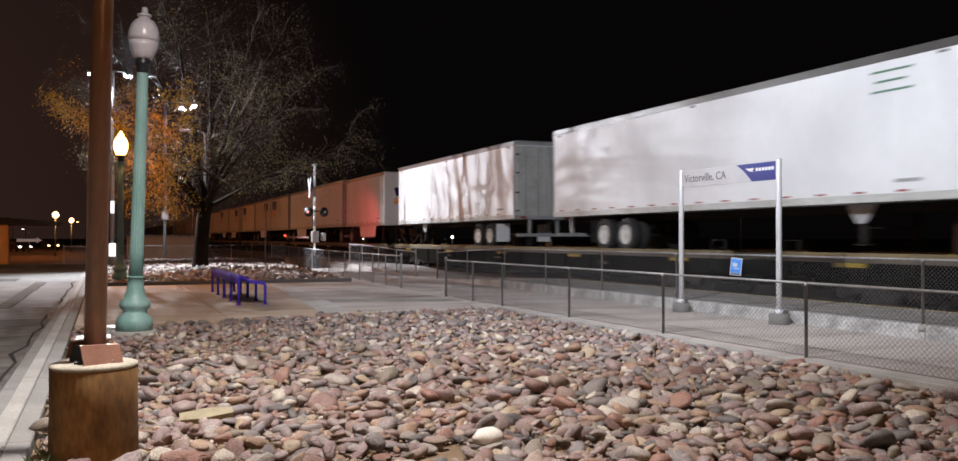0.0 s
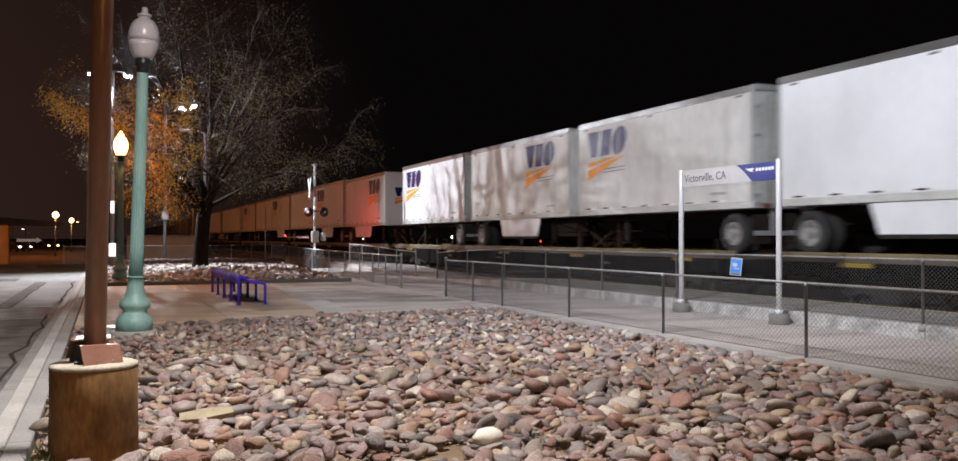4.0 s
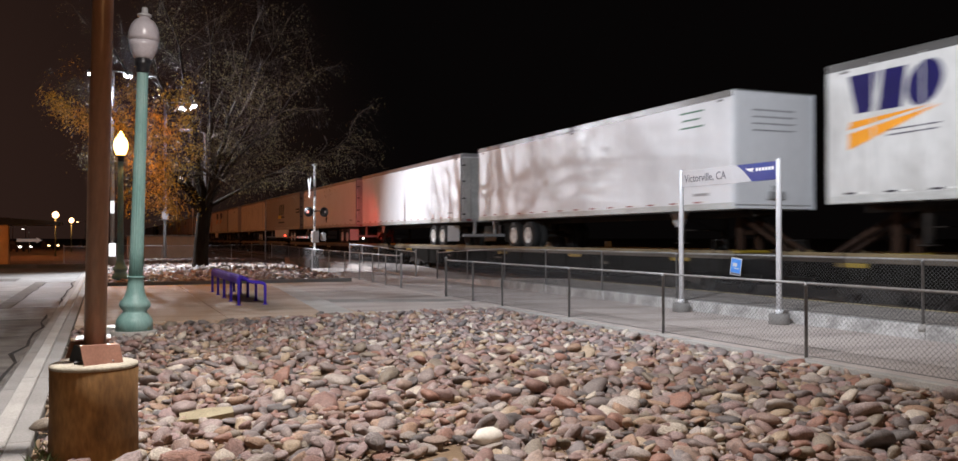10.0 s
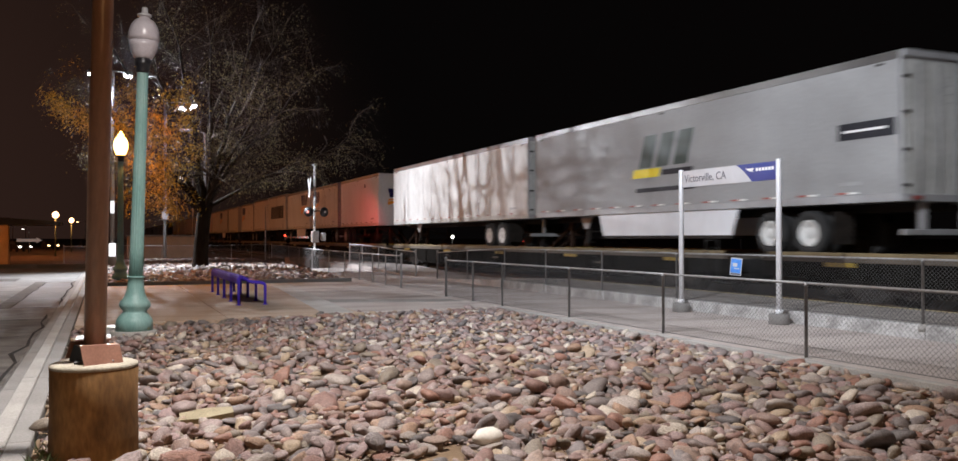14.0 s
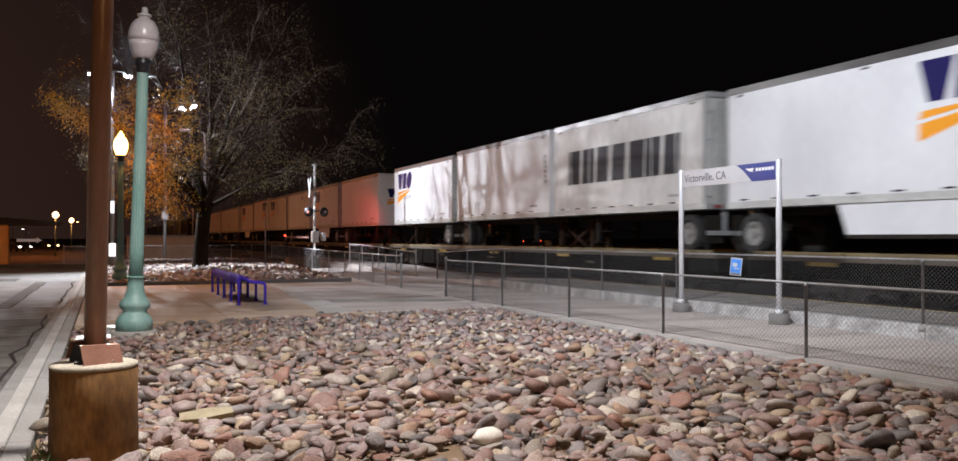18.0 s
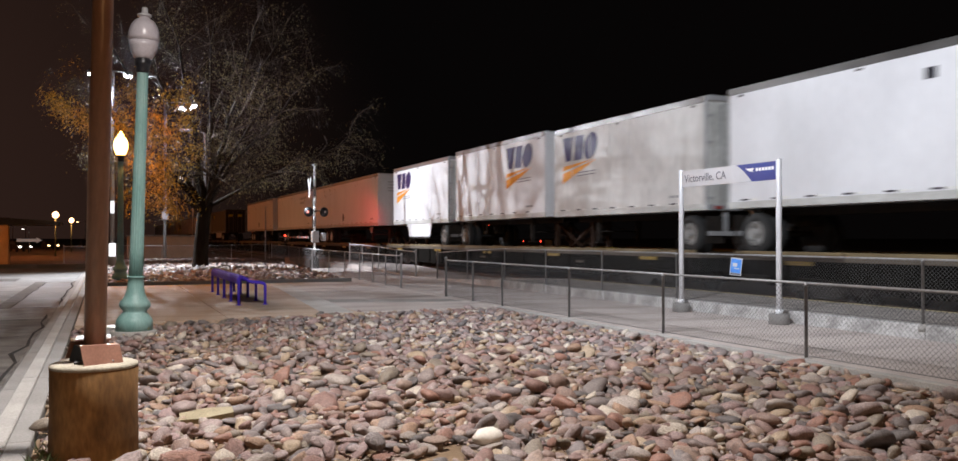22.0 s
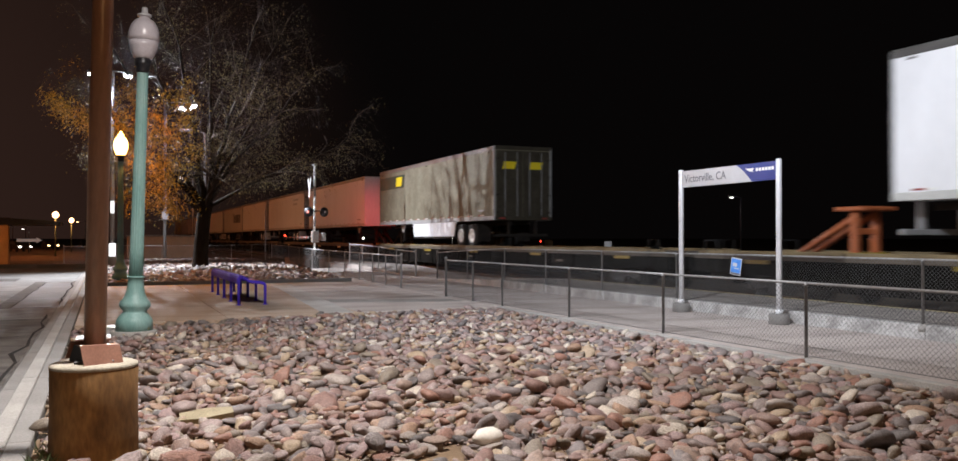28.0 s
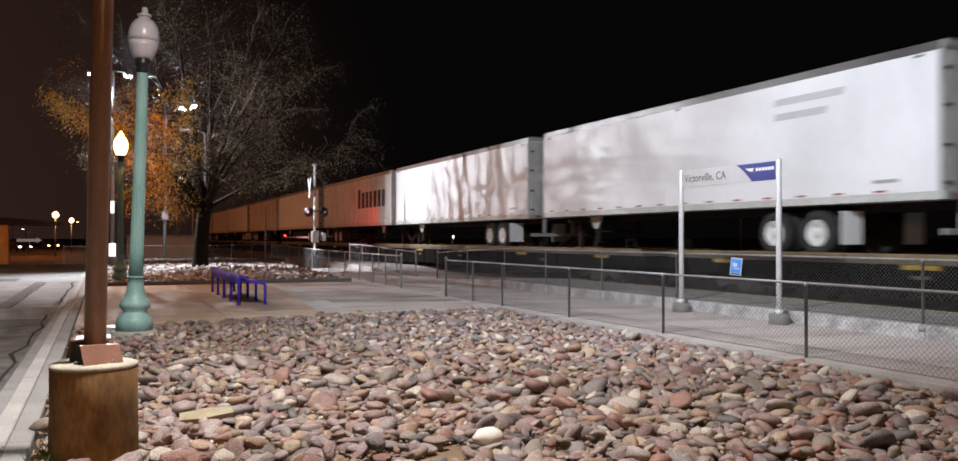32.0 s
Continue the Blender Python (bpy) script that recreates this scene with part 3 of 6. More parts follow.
rows = stone_layout(rng, -0.5, 8.15, 4.2, 18.4, 0.118, bed_height, (0.04, 0.135, 0.073), in_bed)
top = stone_layout(rng, -0.5, 8.05, 4.2, 18.4, 0.27, lambda x, y: bed_height(x, y) + 0.035, (0.05, 0.17, 0.085), in_bed)
rows += top
near = [r for r in rows if 5.9 < r[1] < 9.0 and -0.4 < r[0] < 4.6]
near = sorted(near, key=lambda r: r[1] + 0.15 * r[0])[:300]
chosen = set(id(r) for r in near)
tagged(part("stones", stones_mesh("stones", [r for r in rows if id(r) not in chosen and r[1] < 11.5]), M_STONES, bed), kind="stuff")
tagged(part("stones", stones_mesh("stones", [r for r in rows if id(r) not in chosen and r[1] >= 11.5], PEBBLE_P, PEBBLE_F), M_STONES, bed), kind="stuff")
pebbles = stone_layout(rng, -0.5, 8.05, 4.4, 10.5, 0.075, lambda x, y: bed_height(x, y) + 0.012, (0.012, 0.042, 0.022), in_bed)
tagged(part("pebbles", stones_mesh("pebbles", pebbles, PEBBLE_P, PEBBLE_F), M_STONES, bed, "small pebbles and chips between the stones"), kind="stuff")
stone_data = []
for s in range(len(STONE_P)):
    me = stones_mesh("stone", [(0, 0, 0, (1, 1, 1), np.eye(3), s)])
    me.materials.append(M_STONE)
    stone_data.append(me)
for x, y, z, sc, rot, s in near:
    part("stone", stone_data[s], M_STONE, bed, "", Matrix.Translation((x, y, z)) @ Matrix(rot.tolist()).to_4x4() @ Matrix.Diagonal((*sc, 1)))

part("stone", stone_data[3], paint("creamy_white_stone", [(0.62, 0.58, 0.52), (0.74, 0.70, 0.64)], 0.6, scale=9, fine=40, bump=0.4, mix=0.3), bed, "large creamy white stone", pose(2.68, 6.22, 0.03, 8, -6, 24) @ Matrix.Diagonal((0.165, 0.11, 0.085, 1)))

bed_far = thing("stone_bed", pose(0, 0, 0), "bed of tan river stones heaped round the tree", "stone bed", "stone beds")
part("soil", B().slab([(-0.3, 31.15), (8.2, 31.15), (9.2, 45.0), (9.6, 60.0), (-0.3, 62.0)], 2, -0.25, 0.02), M_DIRT, bed_far)
tagged(part("stones", stones_mesh("stones", stone_layout(rng, -0.3, 9.6, 31.3, 61.5, 0.20, lambda x, y: 0.03 + 0.10 * max(0.0, 1 - ((x - 4.8) / 5.5) ** 2) * min(1.0, (y - 31) / 5.0),
     (0.07, 0.2, 0.118), lambda x, y: x < 8.0 + max(0.0, (y - 31.2) * 0.075) - 0.15 and (x - 4.2) ** 2 + (y - 44.3) ** 2 > 0.4 and (x - 0.5) ** 2 + (y - 33.7) ** 2 > 0.1), PEBBLE_P, PEBBLE_F), M_STONES, bed_far), kind="stuff")
edge = thing("bed_kerb", pose(0, 0, 0), "low grey concrete kerb along the stone bed", "kerb", "", "structure")
for k in range(4):
    part("kerb_stone", kept("bed_kerb", lambda: B().box((0, 0, 0), (2.14, 0.16, 0.3), 0.015)), M_GUTTER, edge, "", pose(0.62 + 2.15 * k, 31.09, -0.03))


# ---- fences ----
def wires(b, p, q, height, step=0.072, r=0.002):
    """Chain-link between two ground points: slanting wires both ways."""
    p, q = Vector(p), Vector(q)
    run = q - p
    L = Vector((run.x, run.y, 0)).length
    d = run / L
    nrm = Vector((-d.y, d.x, 0)).normalized()
    lean = height * 1.05
    k = -lean
    lo, hi = 0.03, height - 0.015
    while k < L:
        for s in (1, -1):
            a0, a1 = (k, k + lean) if s > 0 else (k + lean, k)
            u0, u1 = 0.0, 1.0
            # keep to the panel
            t0 = (0 - a0) / (a1 - a0)
            t1 = (L - a0) / (a1 - a0)
            u0, u1 = max(0.0, min(t0, t1)), min(1.0, max(t0, t1))
            if u1 - u0 < 0.02:
                continue
            o = nrm * (r * s)
            e0 = p + d * (a0 + (a1 - a0) * u0) + Vector((0, 0, lo + (hi - lo) * u0)) + o
            e1 = p + d * (a0 + (a1 - a0) * u1) + Vector((0, 0, lo + (hi - lo) * u1)) + o
            b.tube([e0, e1], r, 3, False, False)
        k += step
    return b


def fence(label, pts, height, tall_ends=True, group="chain-link fences", step=0.072, steel=None, wire=None):
    """pts: the feet of the posts in order."""
    root = thing("chain_link_fence", pose(*pts[0]), label, "fence", group)
    o = Vector(pts[0])
    pts = [Vector(p) - o for p in pts]
    for i, p in enumerate(pts):
        end = tall_ends and i in (0, len(pts) - 1)
        r, h = (0.033, height + 0.06) if end else (0.023, height - 0.01)
        part("post", kept(("fence_post", end, round(height, 2)), lambda: B().lathe([(r, -0.12), (r, h - 0.03), (r * 1.25, h - 0.03), (r * 1.25, h - 0.005), (r * 0.8, h + 0.02), (0.004, h + 0.03)], 12)), (steel or M_GALV), root, "", pose(*p))
        part("footing", kept(("post_footing",), lambda: B().lathe([(0.075, -0.1), (0.075, 0.004), (0.05, 0.012)], 12)), M_KERB, root, "", pose(p.x, p.y, p.z))
    for p, q in zip(pts, pts[1:]):
        up = Vector((0, 0, height))
        part("top_rail", B().tube([p + up, q + up], 0.0175, 8), (steel or M_GALV), root)
        part("mesh", wires(B(), p, q, height, step), (wire or M_WIRE), root, "woven wire mesh")
        part("tension_wire", B().tube([p + Vector((0, 0, 0.04)), q + Vector((0, 0, 0.04))], 0.004, 4), (wire or M_WIRE), root)
    return root


fence("galvanised chain-link fence along the station path", [(8.32, y, 0) for y in (2.6, 5.73, 8.88, 12.05, 15.2, 18.35, 20.1, 21.96)], 0.97, steel=M_GALV_DULL)
fence("galvanised chain-link fence on the platform kerb", [(11.46 + 0.09, y, z) for y, z in ((0.38, 0.22), (3.55, 0.22), (6.7, 0.22), (9.87, 0.22), (13.05, 0.22), (16.22, 0.22), (19.39, 0.22), (22.48, 0.22), (25.3, 0.22), (28.4, 0.12), (31.4, 0.01))], 1.0, steel=M_GALV_DULL)
fence("chain-link fence beside the far stone bed", [(8.48, 26.3, 0), (8.55, 28.2, 0), (8.62, 30.0, 0), (8.75, 32.2, 0), (8.9, 35.0, 0), (9.2, 39.0, 0), (9.7, 44.8, 0), (10.6, 52.5, 0), (11.6, 61.0, 0), (13.0, 76.0, 0)], 1.0, step=0.12, steel=M_GALV_LIT, wire=M_WIRE_LIT)
fence("chain-link fence climbing the far ramp", [(11.55, 33.9, 0.0), (11.55, 36.5, 0.055), (11.55, 39.2, 0.155), (11.55, 42.0, 0.22), (11.55, 44.4, 0.22)], 1.0, step=0.12, steel=M_GALV_LIT, wire=M_WIRE_LIT)
fence("distant chain-link fence behind the tree", [(12.8, 76.0, -0.05), (10.7, 71.7, -0.05), (8.6, 67.4, -0.05), (6.5, 63.2, -0.05), (3.6, 64.5, -0.05), (0.8, 66.0, -0.05), (-2.6, 67.0, -0.1)], 1.08, step=0.14, steel=M_GALV_LIT, wire=M_WIRE_LIT)


# ---- station sign ----
sign = thing("station_sign", pose(11.2, 14.08, 0), "pale grey and blue station name board on white posts", "sign")
for y in (12.62, 15.56):
    part("post", B().lathe([(0.052, 0.0), (0.052, 2.97), (0.045, 2.985)], 20), M_SIGNPOST, sign, "", pose(0, y - 14.08, 0))
    part("footing", B().lathe([(0.185, -0.05), (0.185, 0.16), (0.175, 0.185)], 24), M_GUTTER, sign, "grey concrete footing", pose(0, y - 14.08, 0))
    part("sleeve", B().lathe([(0.068, 0.18), (0.068, 0.25), (0.054, 0.26)], 20), M_SIGNPOST, sign, "", pose(0, y - 14.08, 0))
PZ0, PZ1 = 2.615, 2.95
# the curve that parts blue from grey
arc = []
for k in range(13):
    u = k / 12
    arc.append((-0.30 - 0.46 * (u ** 0.75), PZ1 - (PZ1 - PZ0) * u))
grey = [(1.42, PZ1), *[(a, z) for a, z in arc], (1.42, PZ0)]
blue = [*[(a - 0.001, z) for a, z in arc], (-1.41, PZ0), (-1.41, PZ1)]
part("panel", B().slab(grey, 0, -0.022, 0.022), M_SIGNWHITE, sign)
part("panel", B().slab(blue, 0, -0.022, 0.022), M_SIGNBLUE, sign, "deep blue end panel with a white mark")


def letters(text, width, height, material, parent, at, name="lettering"):
    """Words in the built-in font, as a thin mesh that fills width and height; it reads along +x, facing +z."""
    cu = bpy.data.curves.new(name, "FONT")
    cu.body, cu.extrude, cu.resolution_u = text, 0.002, 3
    ob = new(name, cu)
    me = bpy.data.meshes.new_from_object(ob.evaluated_get(bpy.context.evaluated_depsgraph_get()))
    bpy.data.objects.remove(ob)
    bpy.data.curves.remove(cu)
    co = np.array([v.co[:] for v in me.vertices])
    lo, hi = co.min(0), co.max(0)
    for v in me.vertices:
        v.co = ((v.co.x - lo[0]) / (hi[0] - lo[0]) * width, (v.co.y - lo[1]) / (hi[1] - lo[1]) * height, v.co.z)
    me.name = name
    return part(name, me, material, parent, "", at)


FACE_SIGN = Matrix(((0, 0, -1, 0), (-1, 0, 0, 0), (0, 1, 0, 0), (0, 0, 0, 1)))
letters("Victorville, CA", 1.34, 0.185, M_INK, sign, Matrix.Translation((-0.026, 1.33, 2.685)) @ FACE_SIGN)
# the operator's mark as plain white shapes
mark = B()
mark.slab([(-0.60, 2.862), (-0.83, 2.862), (-0.77, 2.80)], 0, -0.026, -0.022)
mark.slab([(-0.58, 2.872), (-0.62, 2.842), (-0.73, 2.80), (-0.82, 2.795), (-0.74, 2.835)], 0, -0.0265, -0.022)
part("mark", mark, M_WHITE, sign, "white swept wing shape")
for k in range(6):
    part("mark_bar", B().box((-0.024, -0.905 - 0.084 * k, 2.828), (0.004, 0.064, 0.058)), M_WHITE, sign)

notice = thing("hanging_notice", pose(11.36, 13.9, 1.16), "small light blue notice hung from the fence rail", "notice")
part("sheet", B().box((0, 0, -0.165), (0.008, 0.225, 0.34), 0.003), M_SIGNWHITE, notice, "white plastic sleeve")
part("print", B().box((-0.006, 0, -0.152), (0.003, 0.20, 0.27)), M_POSTER, notice, "light blue printed sheet")
part("print_block", B().box((-0.009, 0.02, -0.13), (0.003, 0.09, 0.07)), M_SIGNWHITE, notice, "paler printed block")
part("print_bar", B().box((-0.009, -0.02, -0.20), (0.003, 0.10, 0.02)), M_SIGNWHITE, notice)
part("foot_strip", B().box((-0.006, 0, -0.308), (0.003, 0.20, 0.032)), M_INK, notice, "dark strip")
for y in (-0.1, 0.1):
    part("tie", B().tube([(0, y, -0.01), (0.06, y, 0.03), (0.16, y, 0.055)], 0.003, 5), M_WIRE, notice)


# ---- poles and lamps ----
def lean(x, y, z, top_dx, top_dy, h):
    """A pose whose up axis leans so that at height h it is off by the given amounts."""
    return Matrix.Translation((x, y, z)) @ Vector((0, 0, 1)).rotation_difference(Vector((top_dx, top_dy, h)).normalized()).to_matrix().to_4x4()


pole = thing("car_park_light_pole", pose(FOOT_AT[0], FOOT_AT[1], 0), "brown steel light pole on a stained round concrete footing", "light pole", "light poles")
part("footing", B().lathe([(0.306, -0.15), (0.309, 0.1), (0.303, 0.3), (0.306, 0.585), (0.298, 0.60)], 48), M_FOOT, pole, "rust-stained round concrete footing")
part("footing_rim", B().lathe([(0.30, 0.596), (0.307, 0.604), (0.304, 0.622), (0.284, 0.632), (0.05, 0.638)], 48), M_FOOTTOP, pole, "weathered chipped rim")
UP = lean(0.0, 0.02, 0.62, 0.02 * 8.6 * 0.92, -0.02 * 8.6 * 0.4, 8.6)
part("shaft", B().tube([(0, 0, 0), (0, 0, 3.0), (0, 0, 8.45)], [0.078, 0.074, 0.066], 28), M_BROWN, pole, "", UP)
for sy, dz in ((-1, 0.0), (1, 0.025)):
    half = B().slab([(sy * 0.168, 0.0), (sy * 0.156, 0.0), (sy * 0.072, 0.13), (sy * 0.084, 0.137)], 0, -0.145, 0.145).slab([(sy * 0.084, 0.127), (sy * 0.072, 0.137), (sy * 0.04, 0.137), (sy * 0.04, 0.127)], 0, -0.145, 0.145)
    part("base_cover", half, M_COPPER, pole, "bronze base cover half, ajar", pose(0.0, 0.02 * sy, 0.632 + dz, -2 * sy, 2, 24))
# a black block stands in for the shade inside the open cover
part("cover_inside", B().slab([(-0.15, 0.0), (0.15, 0.0), (0.07, 0.126), (-0.07, 0.126)], 0, -0.125, 0.125), M_BAND, pole, "black filling for the shade in the base cover", pose(0, 0, 0.634, 0, 2, 24))
part("base_plate", B().box((0, 0, 0.645), (0.27, 0.27, 0.02), 0.004), M_BAND, pole, "dark anchor plate")
for sx in (-0.14, 0.14):
    part("anchor_bolt", B().lathe([(0.016, 0.63), (0.016, 0.70), (0.004, 0.705)], 8, (sx, 0.17, 0)), M_GALV, pole)
part("arm", B().tube([(0.15, -0.03, 8.95), (0.5, -0.02, 9.06), (0.9, -0.01, 9.1)], 0.035, 10), M_BROWN, pole)
for dy in (-0.19, 0.17):
    part("flood_head", B().box((0.86, dy, 9.17), (0.42, 0.32, 0.14), 0.03), M_BROWN, pole)


def globe_lamp(x, y, lit, off):
    """An ornate street lamp: turned base, fluted shaft, acorn globe with a finial."""
    at = lean(x, y, 0, 0.03 * 0.92 * off, -0.03 * 0.39 * off, 1.0) if off else pose(x, y, 0)
    body = M_TEAL
    root = thing("street_lamp", pose(x, y, 0), "verdigris street lamp with an unlit acorn globe" if not lit else "verdigris street lamp with a lit orange globe", "street lamp", "ornate street lamps")
    local = Matrix.Translation((-x, -y, 0)) @ at
    part("footing", kept("lamp_footing", lambda: B().lathe([(0.37, -0.15), (0.37, 0.03), (0.35, 0.05)], 32)), M_KERB, root, "round concrete footing", pose(0, 0, 0.0))
    part("base", kept(("lamp_base", lit), lambda: B().lathe([(0.285, 0.04), (0.285, 0.20), (0.265, 0.25), (0.225, 0.30), (0.19, 0.345), (0.185, 0.37), (0.235, 0.43), (0.245, 0.47), (0.225, 0.52), (0.175, 0.59), (0.145, 0.68), (0.125, 0.80), (0.118, 0.90), (0.135, 0.905), (0.135, 0.93), (0.11, 0.935)], 40)), body, root, "", local)
    part("shaft", kept(("lamp_shaft", lit), lambda: B().lathe([(0.112, 0.93), (0.108, 1.4), (0.098, 2.6), (0.088, 4.22), (0.088, 4.25)], 64, flute=16, depth=0.10)), body, root, "fluted tapering shaft", local)
    part("collar", kept("lamp_collar", lambda: B().lathe([(0.095, 4.25), (0.105, 4.28), (0.098, 4.34), (0.12, 4.37), (0.125, 4.43), (0.105, 4.46), (0.13, 4.49)], 32)), M_BAND, root, "black collar", local)
    g = G_SODIUM if lit else M_GLOBE
    part("globe", kept(("lamp_globe", lit), lambda: B().lathe([(0.125, 4.48), (0.15, 4.50), (0.19, 4.58), (0.222, 4.68), (0.235, 4.765)], 40)), g, root, "frosted lower bowl", local)
    part("upper_globe", kept(("lamp_upper_globe", lit), lambda: B().lathe([(0.24, 4.768), (0.243, 4.84), (0.235, 4.92), (0.205, 5.02), (0.15, 5.10), (0.085, 5.145), (0.085, 5.17)], 40)), g, root, "", local)
    if lit:
        for glass in root.children:
            if glass.name.startswith(("globe", "upper_globe")):
                glass.visible_shadow = False
    # on lit lamps the finial glows too, painting in the globe's light
    part("finial", kept(("lamp_finial", lit), lambda: B().lathe([(0.105, 5.17), (0.115, 5.20), (0.09, 5.215), (0.05, 5.225), (0.045, 5.30), (0.04, 5.32)], 24)), M_SIGNPOST if not lit else G_SODIUM, root, "pale turned finial", local)
    return root


globe_lamp(0.44, 15.5, False, 1.0)
globe_lamp(0.50, 33.7, True, 0)
globe_lamp(0.44, -3.1, True, 0)

flood = thing("car_park_light_pole", pose(0.34, 49.2, 0), "slim pale light pole with two lit white floods", "light pole", "light poles")
part("footing", B().lathe([(0.3, -0.1), (0.3, 0.6), (0.29, 0.62)], 24), M_KERB, flood)
part("shaft", B().tube([(0, 0, 0.6), (0, 0, 10.1)], [0.11, 0.08], 20), M_GALV, flood)
part("arm", B().tube([(-0.92, 0.37, 10.12), (0.0, 0, 10.14), (0.66, -0.3, 10.06)], 0.03, 8), M_GALV, flood)
for dx, dy, dz, yaw in ((-0.97, 0.38, 10.05, -10), (0.73, -0.34, 9.93, 25)):
    head = part("flood_head", B().box((0, 0, 0.08), (0.40, 0.30, 0.13), 0.03), M_GALV, flood, "", pose(dx, dy, dz, 24, 0, yaw))
    part("lens", B().box((0, 0, -0.05), (0.38, 0.28, 0.14), 0.03), G_WHITE, head, "glowing white lens")
part("banner", B().box((0.0, -0.13, 3.14), (0.18, 0.012, 0.62)), G_WINDOW, flood, "small lit panel")
part("banner", B().box((0.0, -0.13, 0.80), (0.32, 0.012, 0.96)), G_WINDOW, flood, "lit notice panel")


# ---- bench ----
bench = thing("bench", pose(3.15, 23.75, 0), "long violet perforated steel bench on five hoop frames", "bench")
hoop = [(-0.30, 0.0), (-0.30, 0.57), (-0.285, 0.62), (-0.24, 0.645), (-0.18, 0.635), (-0.13, 0.60), (-0.08, 0.55), (0.0, 0.525), (0.10, 0.515), (0.20, 0.51), (0.27, 0.49), (0.30, 0.44), (0.30, 0.0)]
for k in range(5):
    part("frame", kept("bench_frame", lambda: B().tube([(x, 0, z) for x, z in hoop], 0.033, 12)), M_PURPLE, bench, "", pose(0, -2.72 + 1.36 * k, 0))
    for fx in (-0.30, 0.30):
        part("foot_plate", kept("bench_foot", lambda: B().box((0, 0, 0.006), (0.11, 0.11, 0.012))), M_PURPLE, bench, "", pose(fx, -2.72 + 1.36 * k, 0))
pan = [(-0.335, 0.50), (-0.335, 0.60), (-0.31, 0.66), (-0.25, 0.685), (-0.18, 0.675), (-0.12, 0.635), (-0.07, 0.59), (0.0, 0.565), (0.10, 0.555), (0.21, 0.548), (0.285, 0.525), (0.335, 0.46)]
inner = [(a * 0.955, z - 0.016) for a, z in reversed(pan)]
for k in range(4):
    part("seat_panel", kept("bench_seat", lambda: B().slab(pan + inner, 1, -0.655, 0.655)), M_PURPLE, bench, "", pose(0, -2.04 + 1.36 * k, 0))
part("flyer", B().slab([(-0.03, 0.577), (0.19, 0.555), (0.19, 0.559), (-0.03, 0.581)], 1, -2.55, -1.9), M_RED, bench, "faded red printed sticker")


# ---- small things in the stones ----
cover_box = thing("utility_cover", pose(0.82, 8.15, 0.0, 7, -4, 8), "flat tan stone slab lying among the stones", "stone slab")
part("slab", B().slab([(-0.24, -0.09), (-0.05, -0.14), (0.22, -0.11), (0.25, 0.05), (0.05, 0.12), (-0.2, 0.10)], 2, -0.12, 0.012), paint("yellowish_flagstone", [(0.27, 0.23, 0.15), (0.35, 0.305, 0.205)], 0.85, scale=5, bump=0.4), cover_box)
for x, y, s in ((-0.02, 15.9, 0.30), (-0.15, 14.35, 0.34)):
    b = thing("junction_box", pose(x, y, -0.02), "low white junction box lid near the lamp", "junction box", "junction boxes")
    part("body", B().box((0, 0, 0.03), (s * 1.3, s, 0.12), 0.01), M_KERB, b)
    part("lid", B().box((0, 0, 0.102), (s * 1.3 + 0.03, s + 0.03, 0.022), 0.006), M_WHITE, b, "white lid")
weeds = B()
for k in range(60):
    x, y = rng.uniform(-0.5, -0.3), rng.uniform(6.6, 7.4)
    a, h = rng.uniform(0, 6.28), rng.uniform(0.03, 0.08)
    weeds.add([(x, y, -0.02), (x + 0.012, y, -0.02), (x + 0.05 * math.cos(a), y + 0.05 * math.sin(a), h)], [(0, 1, 2)])
tagged(part("weeds", weeds, paint("dull_weed_green", [(0.05, 0.08, 0.03), (0.09, 0.12, 0.04)], 0.8, bump=0)), "tuft of short green weeds at the kerb", "weeds", "", "stuff")


# ---- tree ----
def grow(r, p, d, length, r0, r1, steps, wander, lift):
    """A wandering branch: its points and radii."""
    pts, rad = [Vector(p)], [r0]
    d = Vector(d).normalized()
    for k in range(steps):
        d = (d + Vector((r.gauss(0, wander), r.gauss(0, wander), r.gauss(0, wander) + lift))).normalized()
        pts.append(pts[-1] + d * (length / steps))
        rad.append(r0 + (r1 - r0) * (k + 1) / steps)
    return pts, rad, d


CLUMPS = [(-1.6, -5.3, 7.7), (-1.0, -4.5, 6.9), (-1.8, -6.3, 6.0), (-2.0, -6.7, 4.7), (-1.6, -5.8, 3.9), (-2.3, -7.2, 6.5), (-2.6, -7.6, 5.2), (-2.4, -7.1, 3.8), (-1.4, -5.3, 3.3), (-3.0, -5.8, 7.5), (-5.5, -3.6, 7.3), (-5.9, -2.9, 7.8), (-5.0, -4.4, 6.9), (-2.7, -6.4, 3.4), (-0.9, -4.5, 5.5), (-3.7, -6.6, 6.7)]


def bough(r, base, d0, d1, length, r0, r1, steps, wander):
    """A limb that turns from one heading to another on its way."""
    d0, d1 = Vector(d0).normalized(), Vector(d1).normalized()
    pts, rad = [Vector(base)], [r0]
    for k in range(steps):
        d = d0.lerp(d1, k / (steps - 1)) + Vector((r.gauss(0, wander), r.gauss(0, wander), r.gauss(0, wander * 0.6)))
        pts.append(pts[-1] + d.normalized() * (length / steps))
        rad.append(r0 + (r1 - r0) * ((k + 1) / steps) ** 0.8)
    return pts, rad


